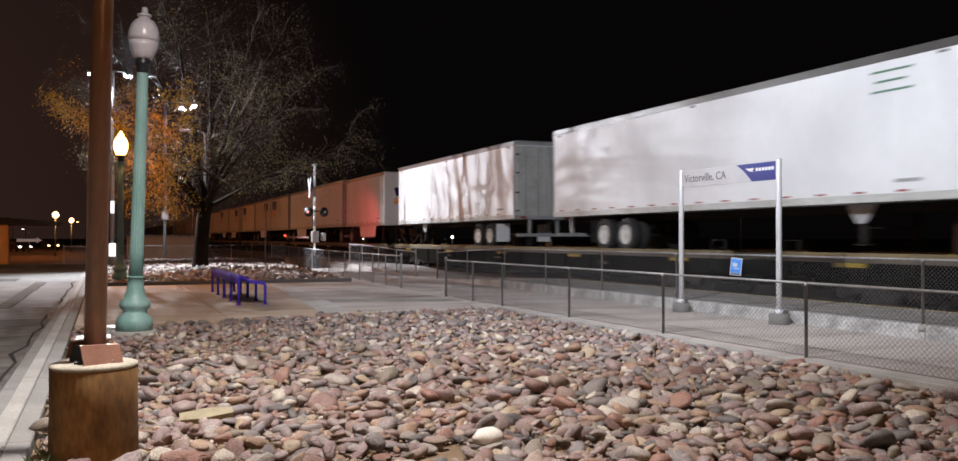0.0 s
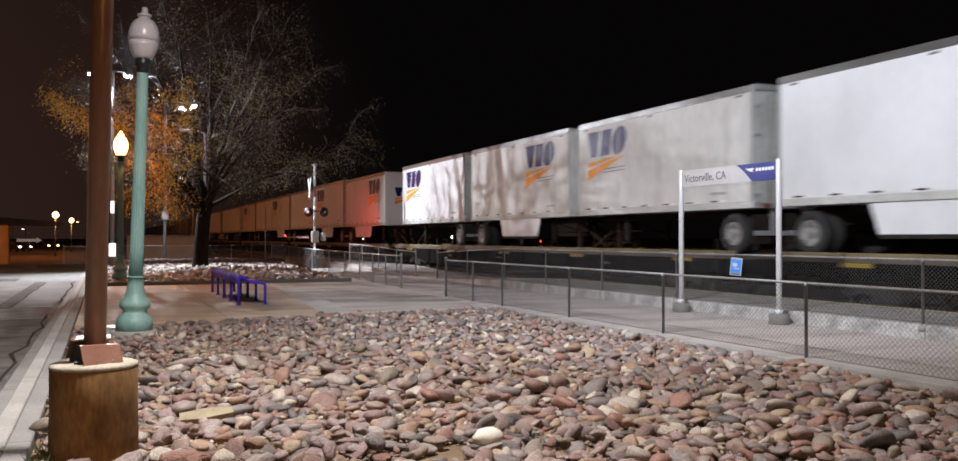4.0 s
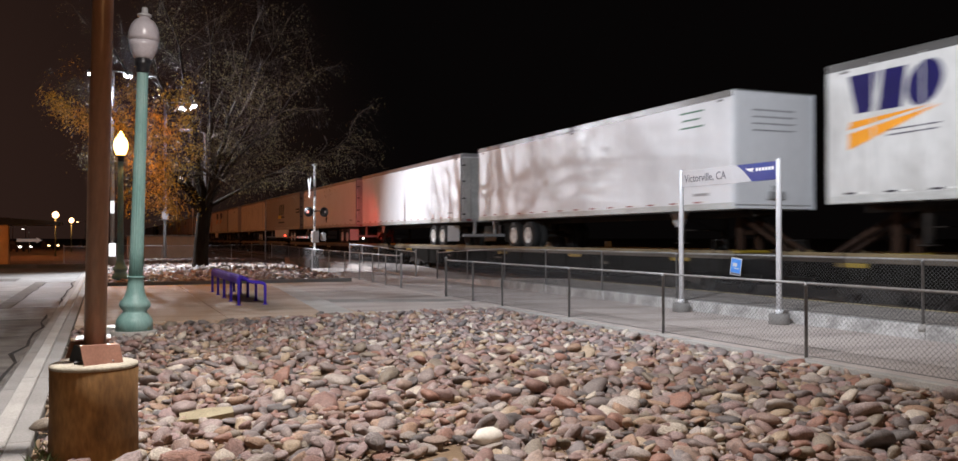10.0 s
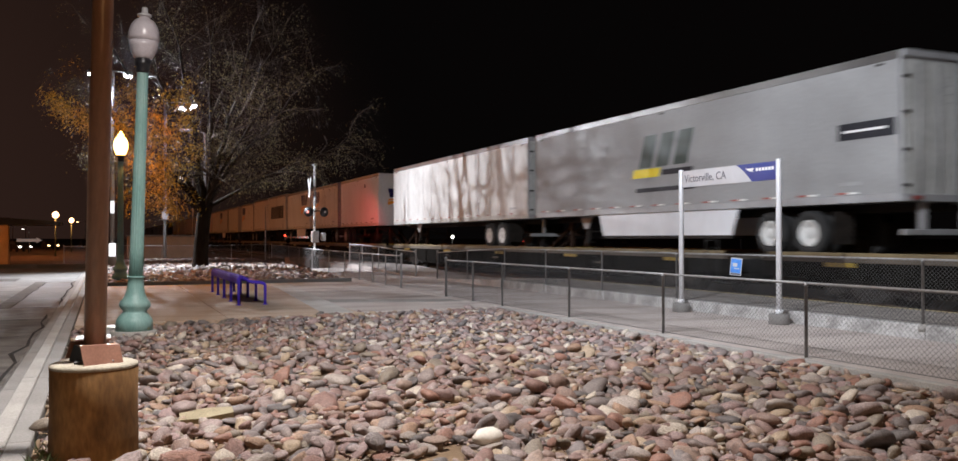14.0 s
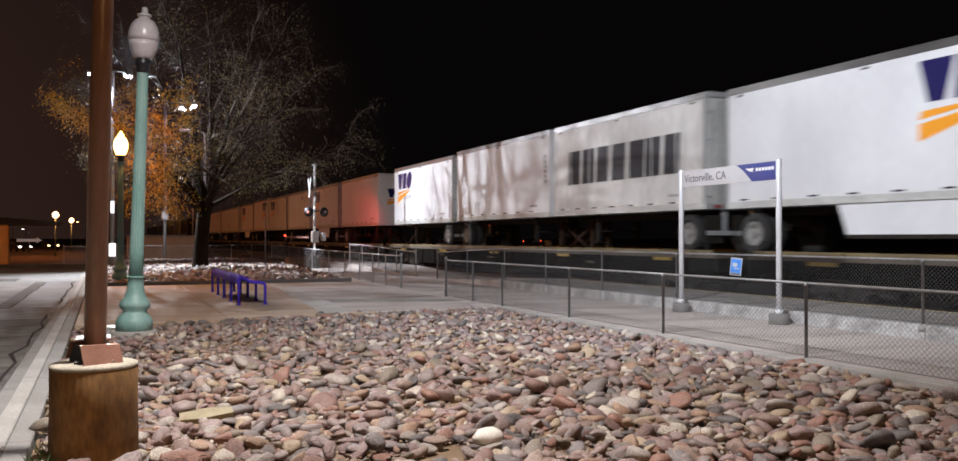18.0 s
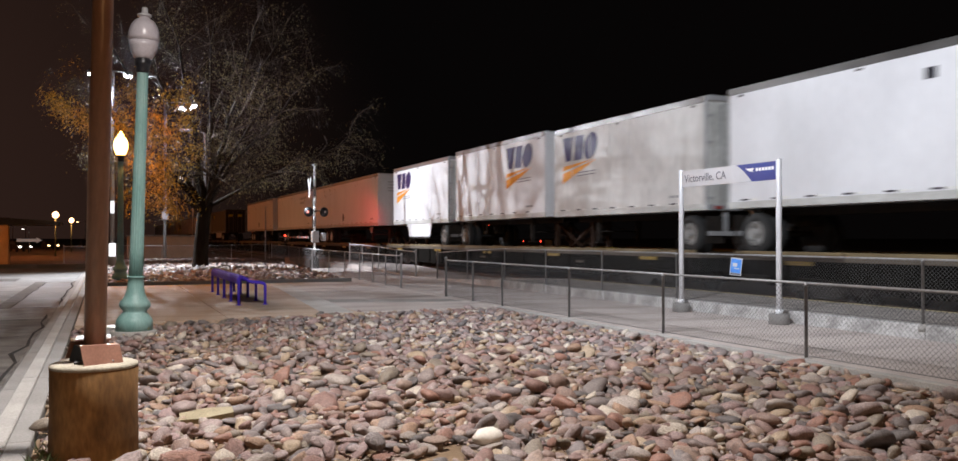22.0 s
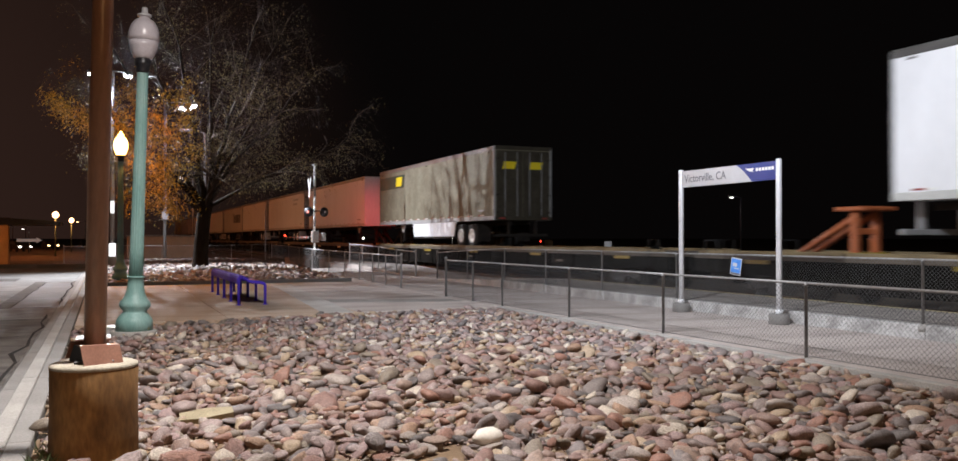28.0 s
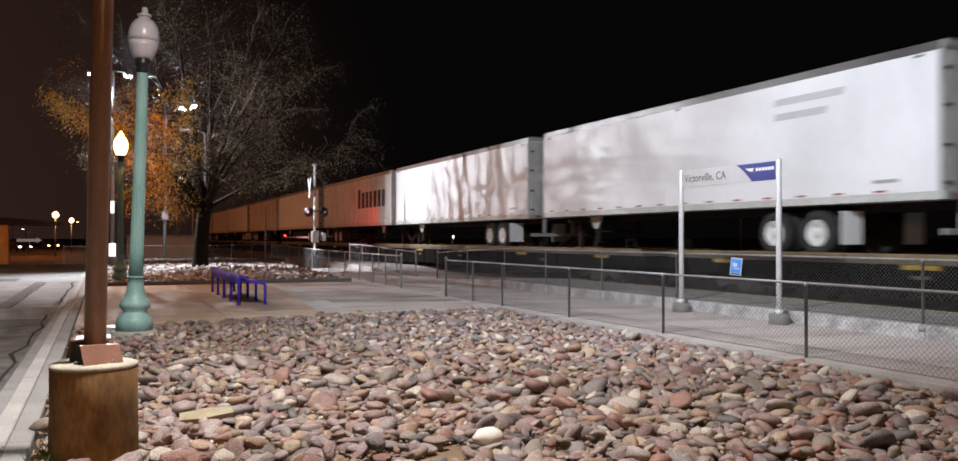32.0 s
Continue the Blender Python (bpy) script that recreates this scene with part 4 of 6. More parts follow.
def tree(x, y):
    """Seen across the bed: x runs along the bed's far kerb, y away from it."""
    r = random.Random(8)
    root = thing("tree", pose(x, y, 0, 0, 0, -22.9), "nearly bare tree with drooping twigs and dry leaves", "tree")
    trunk = B()
    tp = [Vector((0, 0, -0.1)), Vector((0.0, 0, 0.15)), Vector((0.02, 0, 0.7)), Vector((0.08, 0, 1.6)), Vector((0.16, 0, 2.5)), Vector((0.26, 0, 3.3))]
    trunk.tube(tp, [0.50, 0.40, 0.355, 0.33, 0.32, 0.36], 18)
    part("trunk", trunk, M_BARK, root, "dark rough trunk")
    twigs, leaves, dull = B(), B(), B()
    tips, joints = [], []
    limbs = [((-0.45, -0.1, 1.0), (-0.28, -0.1, 1.0), 9.4, 0.17), ((-0.12, -0.2, 1.0), (-0.12, -0.25, 1.0), 9.6, 0.17), ((0.0, 0.1, 1.0), (0.08, 0.0, 1.0), 9.0, 0.15),
             ((0.25, -0.1, 1.0), (0.22, -0.1, 1.0), 9.6, 0.17), ((0.75, -0.15, 0.95), (1.0, -0.1, 0.85), 8.4, 0.13), ((0.9, 0.1, 0.55), (1.0, -0.1, 0.42), 7.6, 0.11),
             ((-0.75, -0.3, 0.95), (-0.8, -0.5, 0.75), 7.4, 0.14), ((-0.9, -0.7, 0.8), (-1.0, -0.8, 0.65), 5.4, 0.10), ((0.35, 0.1, 1.0), (0.5, 0.0, 1.0), 9.2, 0.14),
             ((-0.55, -0.1, 1.0), (-0.5, -0.15, 1.0), 9.0, 0.13), ((0.5, -0.75, 0.9), (0.7, -0.5, 0.8), 7.4, 0.12), ((-0.3, -0.9, 0.8), (-0.5, -0.9, 0.5), 7.4, 0.12)]
    for i, (d0, d1, length, r0) in enumerate(limbs):
        base = tp[-1] - Vector((0, 0, 0.2 + 0.16 * (i % 4)))
        pts, rad = bough(r, base, d0, d1, length, r0, 0.022, 10, 0.10)
        part("limb", B().tube(pts, rad, 9), M_BARK, root)
        joints.extend(pts[3:])
        for k in range(2, len(pts)):
            along_limb = (pts[k] - pts[k - 1]).normalized()
            for n in range(3 if k % 2 else 2):
                side = Vector((r.gauss(0, 1), r.gauss(0, 1), r.uniform(-0.2, 0.7))).normalized()
                q, qr, qd = grow(r, pts[k], along_limb * 0.7 + side, r.uniform(1.4, 3.3), max(0.012, rad[k] * 0.36), 0.005, 6, 0.14, -0.03)
                twigs.tube(q, qr, 5, False)
                for j in range(1, len(q)):
                    for c in range(6):
                        s2 = Vector((r.gauss(0, 1), r.gauss(0, 1), r.gauss(0, 0.5))).normalized()
                        t, tr, td = grow(r, q[j], qd * 0.6 + s2, r.uniform(0.5, 1.6), 0.0023, 0.0014, 4, 0.20, -0.30 if pts[k].x > 0.5 or pts[k].z < 8 else -0.05)
                        if t[-1].y > 0.9 + r.random():
                            continue
                        twigs.tube(t, tr, 3, False, False)
                        tips.append(t)

    def leaf(bunch, q, size, width):
        a = r.uniform(0, 6.28)
        u = Vector((math.cos(a), math.sin(a), r.uniform(-1.4, 0.2))).normalized() * size * 1.7
        w = Vector((-math.sin(a), math.cos(a), r.uniform(-0.5, 0.5))).normalized() * size * width
        bunch.add([tuple(q - u), tuple(q + w), tuple(q + u), tuple(q - w)], [(0, 1, 2, 3)])

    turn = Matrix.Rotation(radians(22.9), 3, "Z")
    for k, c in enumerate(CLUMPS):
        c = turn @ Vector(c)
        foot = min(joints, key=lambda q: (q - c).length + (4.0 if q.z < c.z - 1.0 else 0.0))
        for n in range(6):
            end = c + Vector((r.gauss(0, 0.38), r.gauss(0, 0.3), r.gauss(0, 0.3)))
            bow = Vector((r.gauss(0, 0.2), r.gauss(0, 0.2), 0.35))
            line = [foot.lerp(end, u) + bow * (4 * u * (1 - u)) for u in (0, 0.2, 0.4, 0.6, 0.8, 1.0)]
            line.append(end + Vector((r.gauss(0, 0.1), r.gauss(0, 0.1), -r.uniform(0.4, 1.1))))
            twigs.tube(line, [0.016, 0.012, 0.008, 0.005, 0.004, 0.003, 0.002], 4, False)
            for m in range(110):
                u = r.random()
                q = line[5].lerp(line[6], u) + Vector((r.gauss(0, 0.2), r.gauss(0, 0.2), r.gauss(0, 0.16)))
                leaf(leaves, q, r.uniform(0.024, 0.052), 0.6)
    for t in tips:
        p = t[-1]
        patch = noise.noise(p * 0.5)
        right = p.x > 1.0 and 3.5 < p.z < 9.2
        # front leaves, towards the orange lamp, get the lamplit colour
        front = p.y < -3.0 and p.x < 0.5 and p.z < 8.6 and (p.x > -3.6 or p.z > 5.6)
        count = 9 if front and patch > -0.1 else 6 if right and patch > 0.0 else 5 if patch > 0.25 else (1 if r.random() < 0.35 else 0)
        for n in range(count):
            q = t[r.randrange(1, len(t))] + Vector((r.gauss(0, 0.10), r.gauss(0, 0.10), r.gauss(0, 0.10)))
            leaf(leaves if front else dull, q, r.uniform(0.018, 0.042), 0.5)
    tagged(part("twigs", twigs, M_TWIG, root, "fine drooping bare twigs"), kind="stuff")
    tagged(part("leaves", leaves, M_LEAF_LAMPLIT, root, "dry leaves coloured yellow as in lamplight"), kind="stuff")
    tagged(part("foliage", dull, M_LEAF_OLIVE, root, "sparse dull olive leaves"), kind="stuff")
    return root


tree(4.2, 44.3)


# ---- level crossing signal ----
sig = thing("crossing_signal", pose(9.98, 45.5, 0), "level crossing signal with twin red lamps and lowered gate arm", "crossing signal")
part("base", B().lathe([(0.22, -0.05), (0.22, 0.42), (0.16, 0.55), (0.08, 0.64)], 20), M_CHASSIS, sig, "dark pedestal")
for sy in (-1, 1):
    part("crossbuck_board", B().box((0, 0, 0), (0.03, 1.25, 0.23), 0.004, Matrix.Rotation(radians(48 * sy), 3, "X")), M_WHITE, sig, "white crossing board seen on edge", pose(-0.30 - 0.02 * sy, -0.12, 4.15, 0, 0, -6))
part("crossbuck_bracket", B().tube([(0, 0, 4.15), (-0.3, -0.12, 4.15)], 0.025, 8), M_GALV, sig)
for k in range(9):
    part("mast_band", B().lathe([(0.055, 0.6 + 0.52 * k), (0.055, 0.6 + 0.52 * k + 0.515)], 14), M_WHITE if k % 3 else M_GALV, sig)
part("lamp_bar", B().tube([(-0.45, -0.08, 2.95), (0.45, -0.08, 2.95)], 0.03, 8), M_BAND, sig)
for sx, g in ((-0.34, G_REDDIM), (0.46, M_GLOBE)):
    disc = part("lamp_disc", B().lathe([(0.25, -0.01), (0.25, 0.01)], 28), M_BAND, sig, "black round backing", pose(sx, -0.14, 2.9, 90, 0, -30 if sx < 0 else 20))
    part("hood", B().lathe([(0.12, 0.0), (0.13, 0.10)], 20), M_BAND, disc)
    part("lens", B().lathe([(0.075 if g is G_RED else 0.06, 0.10), (0.055, 0.112), (0.01, 0.118)], 20), g, disc, "glowing red lens")
part("gate_motor", B().box((0.02, -0.02, 1.62), (0.36, 0.4, 0.6), 0.04), M_GALV, sig, "grey gate motor box")
part("counterweight", B().box((0.42, -0.1, 1.62), (0.2, 0.5, 0.42), 0.04), M_GALV, sig)
arm = part("gate_arm", B().slab([(0.1, 1.54), (0.1, 1.65), (6.8, 1.62), (6.8, 1.58)], 0, -0.29, -0.26), M_GUTTER, sig, "long striped gate arm")
for k in range(6):
    part("stripe", B().box((-0.275, 0.6 + 1.1 * k, 1.6), (0.036, 0.42, 0.112), 0), M_TAPE, arm)
part("arm_lamp", B().lathe([(0.05, -0.05), (0.065, 0.0), (0.05, 0.05)], 12, (-0.275, 6.7, 1.70)), G_RED, arm, "lit gate arm lamp")
part("bell", B().lathe([(0.02, 5.28), (0.13, 5.30), (0.12, 5.36), (0.03, 5.42)], 16), M_GALV, sig)

# ---- distance ----
slim = thing("sign_pole", pose(10.67, 64.95, 0), "thin pale pole standing by the far fence", "pole")
part("pole", B().tube([(0, 0, -0.2), (0, 0, 3.85)], 0.045, 8), M_GALV, slim)
util = thing("utility_pole", pose(3.55, 60.5, 0), "grey steel pole with a cabinet and lit white floods", "utility pole")
part("pole", B().tube([(0, 0, -0.1), (0, 0, 10.3)], [0.11, 0.08], 10), M_GALV, util)
part("arm", B().tube([(0, 0, 10.25), (0.7, -0.2, 10.35), (1.5, -0.55, 10.25)], 0.04, 8), M_GALV, util)
for dx, dy, dz in ((0.95, -0.42, 10.0), (1.35, -0.6, 9.85), (1.7, -0.75, 10.1)):
    head = part("flood_head", kept("util_flood_head", lambda: B().box((0, 0, 0.12), (0.36, 0.28, 0.12), 0.03)), M_GALV, util, "", pose(dx, dy, dz, 20, 0, -15))
    part("lens", kept("util_flood_lens", lambda: B().box((0, 0, -0.05), (0.34, 0.26, 0.2), 0.04)), G_WHITE, head, "glowing white lens")
part("cabinet", B().box((0, -0.1, 3.0), (0.4, 0.3, 0.55), 0.02), M_GALV, util)
wallb = thing("low_building", pose(4.6, 84.0, 0), "low tan block shed beyond the street", "building")
part("wall", B().box((0, 0, 0.75), (5.6, 4.0, 1.9), 0.02), paint("tan_block", [(0.30, 0.22, 0.15), (0.38, 0.28, 0.2)], 0.9, scale=1, fine=14, bump=0.3), wallb)
part("roof", B().box((0, 0, 1.76), (5.8, 4.2, 0.12), 0.02), M_GUTTER, wallb)

fkerb = thing("far_kerb", pose(0, 0, 0), "low brown kerb wall closing the far end of the car park", "kerb", "", "structure")
for k in range(14):
    part("kerb_stone", kept("far_kerb_stone", lambda: B().box((0, 0, 0), (2.98, 0.25, 0.36), 0.02)), M_GUTTER, fkerb, "", pose(-2.0 - 3.0 * k, 55.2, -0.08))

pav = thing("shelter", pose(-12.2, 66.0, -0.3), "dark open shelter with a lit tan pillar", "shelter")
M_TANWALL = paint("tan_stucco", [(0.45, 0.30, 0.16), (0.55, 0.38, 0.22)], 0.9, scale=2, bump=0.2)
for dx in (-6.0, 1.0, 6.0):
    part("pillar", B().box((dx, 0, 1.35), (0.75, 0.75, 2.7), 0.02), M_TANWALL, pav, "tan stucco pillar")
part("roof", B().slab([(-9.0, 2.7), (9.5, 2.7), (9.5, 2.95), (0.3, 3.5), (-9.0, 2.95)], 1, -2.5, 2.5), M_BAND, pav, "dark flat roof")
# added bulb without a fixture, only to brighten the tan pillar
bulb("shelter_fill", (-12.2, 62.4, 2.0), 900, SODIUM, 0.1)


def far_lamp(x, y, z, radius, g, label, cat="street lamp"):
    root = thing("street_lamp", pose(x, y, -0.3), label, cat, "distant lamps")
    part("shaft", B().tube([(0, 0, 0), (0, 0, z + 0.3 - radius)], [0.09, 0.06], 8), M_DARKTEAL, root)
    part("globe", B().lathe([(radius * 0.4, -radius), (radius * 0.9, -radius * 0.4), (radius, 0.1 * radius), (radius * 0.7, radius * 0.75), (radius * 0.15, radius * 1.1)], 16, (0, 0, z + 0.3)), g, root, "glowing globe")
    return root


def street_light(x, y, z, g, arm, label):
    root = thing("street_light", pose(x, y, -0.3), label, "street light", "distant lamps")
    part("shaft", B().tube([(arm, 0, 0), (arm, 0, z + 0.2)], [0.10, 0.07], 8), M_GALV, root)
    part("arm", B().tube([(arm, 0, z + 0.2), (arm * 0.4, 0, z + 0.45), (0, 0, z + 0.4)], 0.04, 6), M_GALV, root)
    head = part("head", B().box((0, 0, z + 0.36), (0.7, 0.3, 0.16), 0.04), M_GALV, root)
    if g is not None:
        part("lens", B().box((0, -0.02, z + 0.25), (0.5, 0.26, 0.1), 0.04), g, head, "glowing lens")
    return root


HERE = Matrix.Translation(EYE) @ AIM.to_3x3().to_4x4()


def sight(u, v, depth):
    """The place at that depth ahead, u to the right and v up, both as slopes."""
    return HERE @ Vector((u * depth, v * depth, -depth))


def spot_at(px, py, depth):
    return sight((px - 784) / 1450.0, (377.5 - py) / 1450.0, depth)


for px, py, depth, rad, g in ((91, 352, 92, 0.33, G_FARWARM), (117, 361, 118, 0.32, G_FARWARM)):
    p = spot_at(px, py, depth)
    far_lamp(p.x, p.y, p.z, rad, g, "distant street lamp with a glowing globe")
    bulb("distant_street_lamp_light", (p.x, p.y - 0.6, p.z), 550, (1.0, 0.36, 0.10), 0.3)
for px, py, depth, g, arm in ((296, 291, 92, G_FARWHITE, 1.2), (273, 325, 150, G_FARWHITE, 1.6), (1197, 323, 120, G_FARWHITE, 1.6), (8, 357, 190, G_FARWARM, 1.5), (30, 360, 200, G_FARWARM, 1.5), (38, 375, 210, G_FARWHITE, 1.2), (127, 363, 190, G_FARWARM, 1.5)):
    p = spot_at(px, py, depth)
    street_light(p.x, p.y, p.z, g, arm, "distant street light over the road")

street_light(4.7, 60.4, 8.5, None, 1.3, "sodium street light behind the tree by the crossing")

arrow_sign = thing("direction_sign", pose(*spot_at(48, 394, 110)), "small lit white arrow sign across the road", "sign")
part("panel", B().slab([(-1.4, -0.14), (0.8, -0.14), (0.8, -0.3), (1.45, 0.04), (0.8, 0.38), (0.8, 0.22), (-1.4, 0.22)], 1, -0.04, 0.04), glow("dim_lit_sign", (0.85, 0.80, 0.75), 0.13), arrow_sign)
part("post", B().tube([(0, 0.06, -1.75), (0, 0.06, 0)], 0.06, 8), M_GALV, arrow_sign)


def parked_car(px, py, depth, yaw, colour, lights):
    p = spot_at(px, py, depth)
    root = thing("car", pose(p.x, p.y, -0.28, 0, 0, yaw), "parked dark car with its lamps lit, far across the road", "car", "far cars")
    part("body", B().slab([(-2.2, 0.35), (2.2, 0.35), (2.25, 0.8), (1.2, 0.95), (0.6, 1.42), (-1.2, 1.45), (-2.0, 0.98), (-2.25, 0.9)], 1, -0.88, 0.88), colour, root)
    part("window", B().slab([(-1.7, 1.0), (1.0, 1.0), (0.55, 1.36), (-1.15, 1.38)], 1, -0.89, 0.89), M_BAND, root)
    for sx in (-1.35, 1.35):
        for sy in (-0.8, 0.8):
            w = part("wheel", kept("car_wheel", lambda: B().tube([(0, -0.1, 0), (0, 0.1, 0)], 0.33, 18)), M_TYRE, root, "", pose(sx, sy, 0.33))
    for sy in (-0.65, 0.65):
        part("headlight", kept("car_headlight", lambda: B().box((0, 0, 0), (0.06, 0.34, 0.18), 0.02)), lights, root, "lit lamp", pose(2.26, sy, 0.68))


parked_car(33, 393, 120, -70, M_CHARCOAL, G_FARWHITE)
parked_car(82, 393, 140, -75, M_CHARCOAL, G_FARWARM)
parked_car(140, 387, 170, 100, M_CHARCOAL, G_RED)

# lamps and boards across the track, glimpsed under the trailers
for px, py, depth, g, rad in ((740, 388, 60, G_FARWHITE, 0.11), (829, 385, 72, G_FARWHITE, 0.09), (594, 390, 80, G_FARWHITE, 0.09), (800, 369, 95, G_RED, 0.06), (884, 395, 60, G_RED, 0.05), (856, 395, 80, G_RED, 0.04)):
    p = spot_at(px, py, depth)
    root = thing("signal_lamp", pose(p.x, p.y, -0.3), "small lit lamp on a post beyond the track", "lamp", "lamps beyond the track")
    part("post", B().tube([(0, 0, 0), (0, 0, p.z + 0.2)], 0.05, 8), M_BAND, root)
    part("lens", B().lathe([(rad * 0.3, -rad), (rad, -rad * 0.3), (rad, rad * 0.3), (rad * 0.3, rad)], 12, (0, -0.08, p.z + 0.3)), g, root, "glowing lens")
for px, py, w in ((898, 398, 0.38), (995, 400, 0.34)):
    p = spot_at(px, py, 42)
    root = thing("marker_board", pose(p.x, p.y, -0.3, 0, 0, -22), "small white marker board beyond the track", "marker board", "marker boards")
    part("post", B().tube([(0, 0.03, 0), (0, 0.03, p.z + 0.3)], 0.03, 8), M_GALV, root)
    part("board", B().box((0, 0, p.z + 0.3), (w, 0.02, 0.28), 0.004), M_WHITE, root)


# ---- the train ----
def along(t):
    """How far the train has come after t seconds."""
    return 14.7 * t - 0.006 * t * t


TIMES = [0, 4, 8, 12, 16, 20, 24, 28, 32]
MOVING = []

VAN_LOW, VAN_HIGH, VAN_HALF = 1.13, 4.11, 1.3


def side_wall(L, ribs):
    """One sheet with a shallow groove, or a standing rib, at each panel joint."""
    n = max(1, round(L / 1.22))
    w = (L - 0.16) / n
    front = [(-0.015, -L / 2 + 0.08)]
    for k in range(1, n):
        y = -L / 2 + 0.08 + w * k
        d = 0.012 if ribs else -0.004
        g = 0.028 if ribs else 0.006
        front += [(-0.015, y - g), (-0.015 - d, y - g * 0.7), (-0.015 - d, y + g * 0.7), (-0.015, y + g)]
    front.append((-0.015, L / 2 - 0.08))
    b = B()
    z0, z1 = VAN_LOW + 0.15, VAN_HIGH - 0.13
    for (x0, y0), (x1, y1) in zip(front, front[1:]):
        k = len(b.v)
        b.v.extend([(x0, y0, z0), (x1, y1, z0), (x1, y1, z1), (x0, y0, z1)])
        b.f.append((k, k + 1, k + 2, k + 3))
        b.s.append(False)
    m = [(0.015, front[-1][1]), (0.015, front[0][1])]
    k = len(b.v)
    b.v.extend([(m[0][0], m[0][1], z0), (m[1][0], m[1][1], z0), (m[1][0], m[1][1], z1), (m[0][0], m[0][1], z1)])
    b.f.append((k, k + 1, k + 2, k + 3))
    b.s.append(False)
    ends = [front[0], front[-1]]
    for x, y in ends:
        k = len(b.v)
        b.v.extend([(x, y, z0), (0.015, y, z0), (0.015, y, z1), (x, y, z1)])
        b.f.append((k, k + 1, k + 2, k + 3))
        b.s.append(False)
    for z in (z0, z1):
        k = len(b.v)
        b.v.extend([(-0.015, front[0][1], z), (0.015, front[0][1], z), (0.015, front[-1][1], z), (-0.015, front[-1][1], z)])
        b.f.append((k, k + 1, k + 2, k + 3))
        b.s.append(False)
    return b


def wheel_tyre():
    return B().lathe([(0.30, -0.14), (0.47, -0.13), (0.505, -0.09), (0.51, 0.0), (0.505, 0.09), (0.47, 0.13), (0.315, 0.14), (0.305, 0.03)], 32)


def wheel_rim():
    b = B().lathe([(0.30, 0.10), (0.29, 0.145), (0.265, 0.13), (0.22, 0.07), (0.13, 0.05), (0.125, 0.11), (0.10, 0.145), (0.02, 0.15)], 28)
    for k in range(8):
        a = math.tau * k / 8
        b.lathe([(0.014, 0.05), (0.014, 0.075)], 6, (0.175 * math.cos(a), 0.175 * math.sin(a), 0))
    return b


def axle_set(root, y, rim):
    for sx in (-1, 1):
        w = part("wheel", kept("trailer_tyre", wheel_tyre), M_TYRE, root, "black dual tyre", pose(sx * 1.05, y, 0.51, 0, sx * 90, 0))
        part("rim", kept("trailer_rim", wheel_rim), rim, w, "pale steel rim")
        part("inner_wheel", kept("trailer_tyre_inner", wheel_tyre), M_TYRE, root, "", pose(sx * 0.72, y, 0.51, 0, 90, 0))
    part("axle", kept("trailer_axle", lambda: B().tube([(-0.95, 0, 0), (0.95, 0, 0)], 0.07, 10)), M_CHASSIS, root, "", pose(0, y, 0.51))
    for sx in (-0.45, 0.45):
        part("spring", kept("trailer_spring", lambda: B().box((0, 0, 0), (0.12, 1.0, 0.36), 0.03)), M_CHASSIS, root, "", pose(sx, y, 0.86))


def graphic(name, polys, material, root, flip, label, end=0):
    """Flat vinyl shapes, given as (along, height) outlines as one reads them, on the near side, or on the near end when end is set."""
    b = B()
    for poly in polys:
        if end:
            b.slab([(a, z) for a, z in poly], 1, end - 0.004, end + 0.001)
        else:
            b.slab([(-a, z) for a, z in poly], 0, -VAN_HALF - 0.008, -VAN_HALF + 0.001)
    return part(name, b, material, root, label)


def slant(a, z, w, h, s=0.18):
    return [(a, z), (a + w, z), (a + w + s * h, z + h), (a + s * h, z + h)]


def freight_mark(root, left, scale=1.0, end=0):
    """Navy block shapes over a split orange wedge, starting at 'left' along the side."""
    k = scale
    z = 2.98 if not end else 2.75
    hgt = 0.80 * k
    l = left
    Y = [[(l, z + hgt), (l + 0.78 * k, z + hgt), (l + 0.56 * k, z), (l + 0.20 * k, z)]]
    R = [slant(l + 0.76 * k, z, 0.56 * k, hgt, 0.16)]
    cx, cz = l + 1.86 * k, z + hgt / 2
    C = [[(cx + 0.40 * k * math.cos(a) + 0.10 * k * math.sin(a), cz + 0.43 * k * math.sin(a)) for a in [math.tau * i / 20 for i in range(20)]]]
    graphic("logo_block", Y[:1], M_NAVY, root, 0, "navy block", end)
    graphic("logo_block", R, M_NAVY, root, 0, "navy block", end)
    graphic("logo_block", C, M_NAVY, root, 0, "navy disc", end)
    graphic("logo_stripe", [[(l, z - 0.40 * k), (l + 2.2 * k, z - 0.06 * k), (l, z - 0.74 * k)]], M_ORANGE, root, 0, "orange wedge", end)
    graphic("logo_stripe", [[(l + 0.05 * k, z - 0.16 * k), (l + 2.05 * k, z - 0.04 * k), (l, z - 0.32 * k)]], M_ORANGE, root, 0, "orange wedge", end)
    graphic("small_print", [[(l + (1.02 - 0.03 * i) * k, z - (0.44 + 0.10 * i) * k), (l + (2.2 - 0.05 * i) * k, z - (0.42 + 0.10 * i) * k), (l + (2.2 - 0.05 * i) * k, z - (0.39 + 0.10 * i) * k), (l + (1.02 - 0.03 * i) * k, z - (0.41 + 0.10 * i) * k)] for i in range(2)], M_INK, root, 0, "", end)


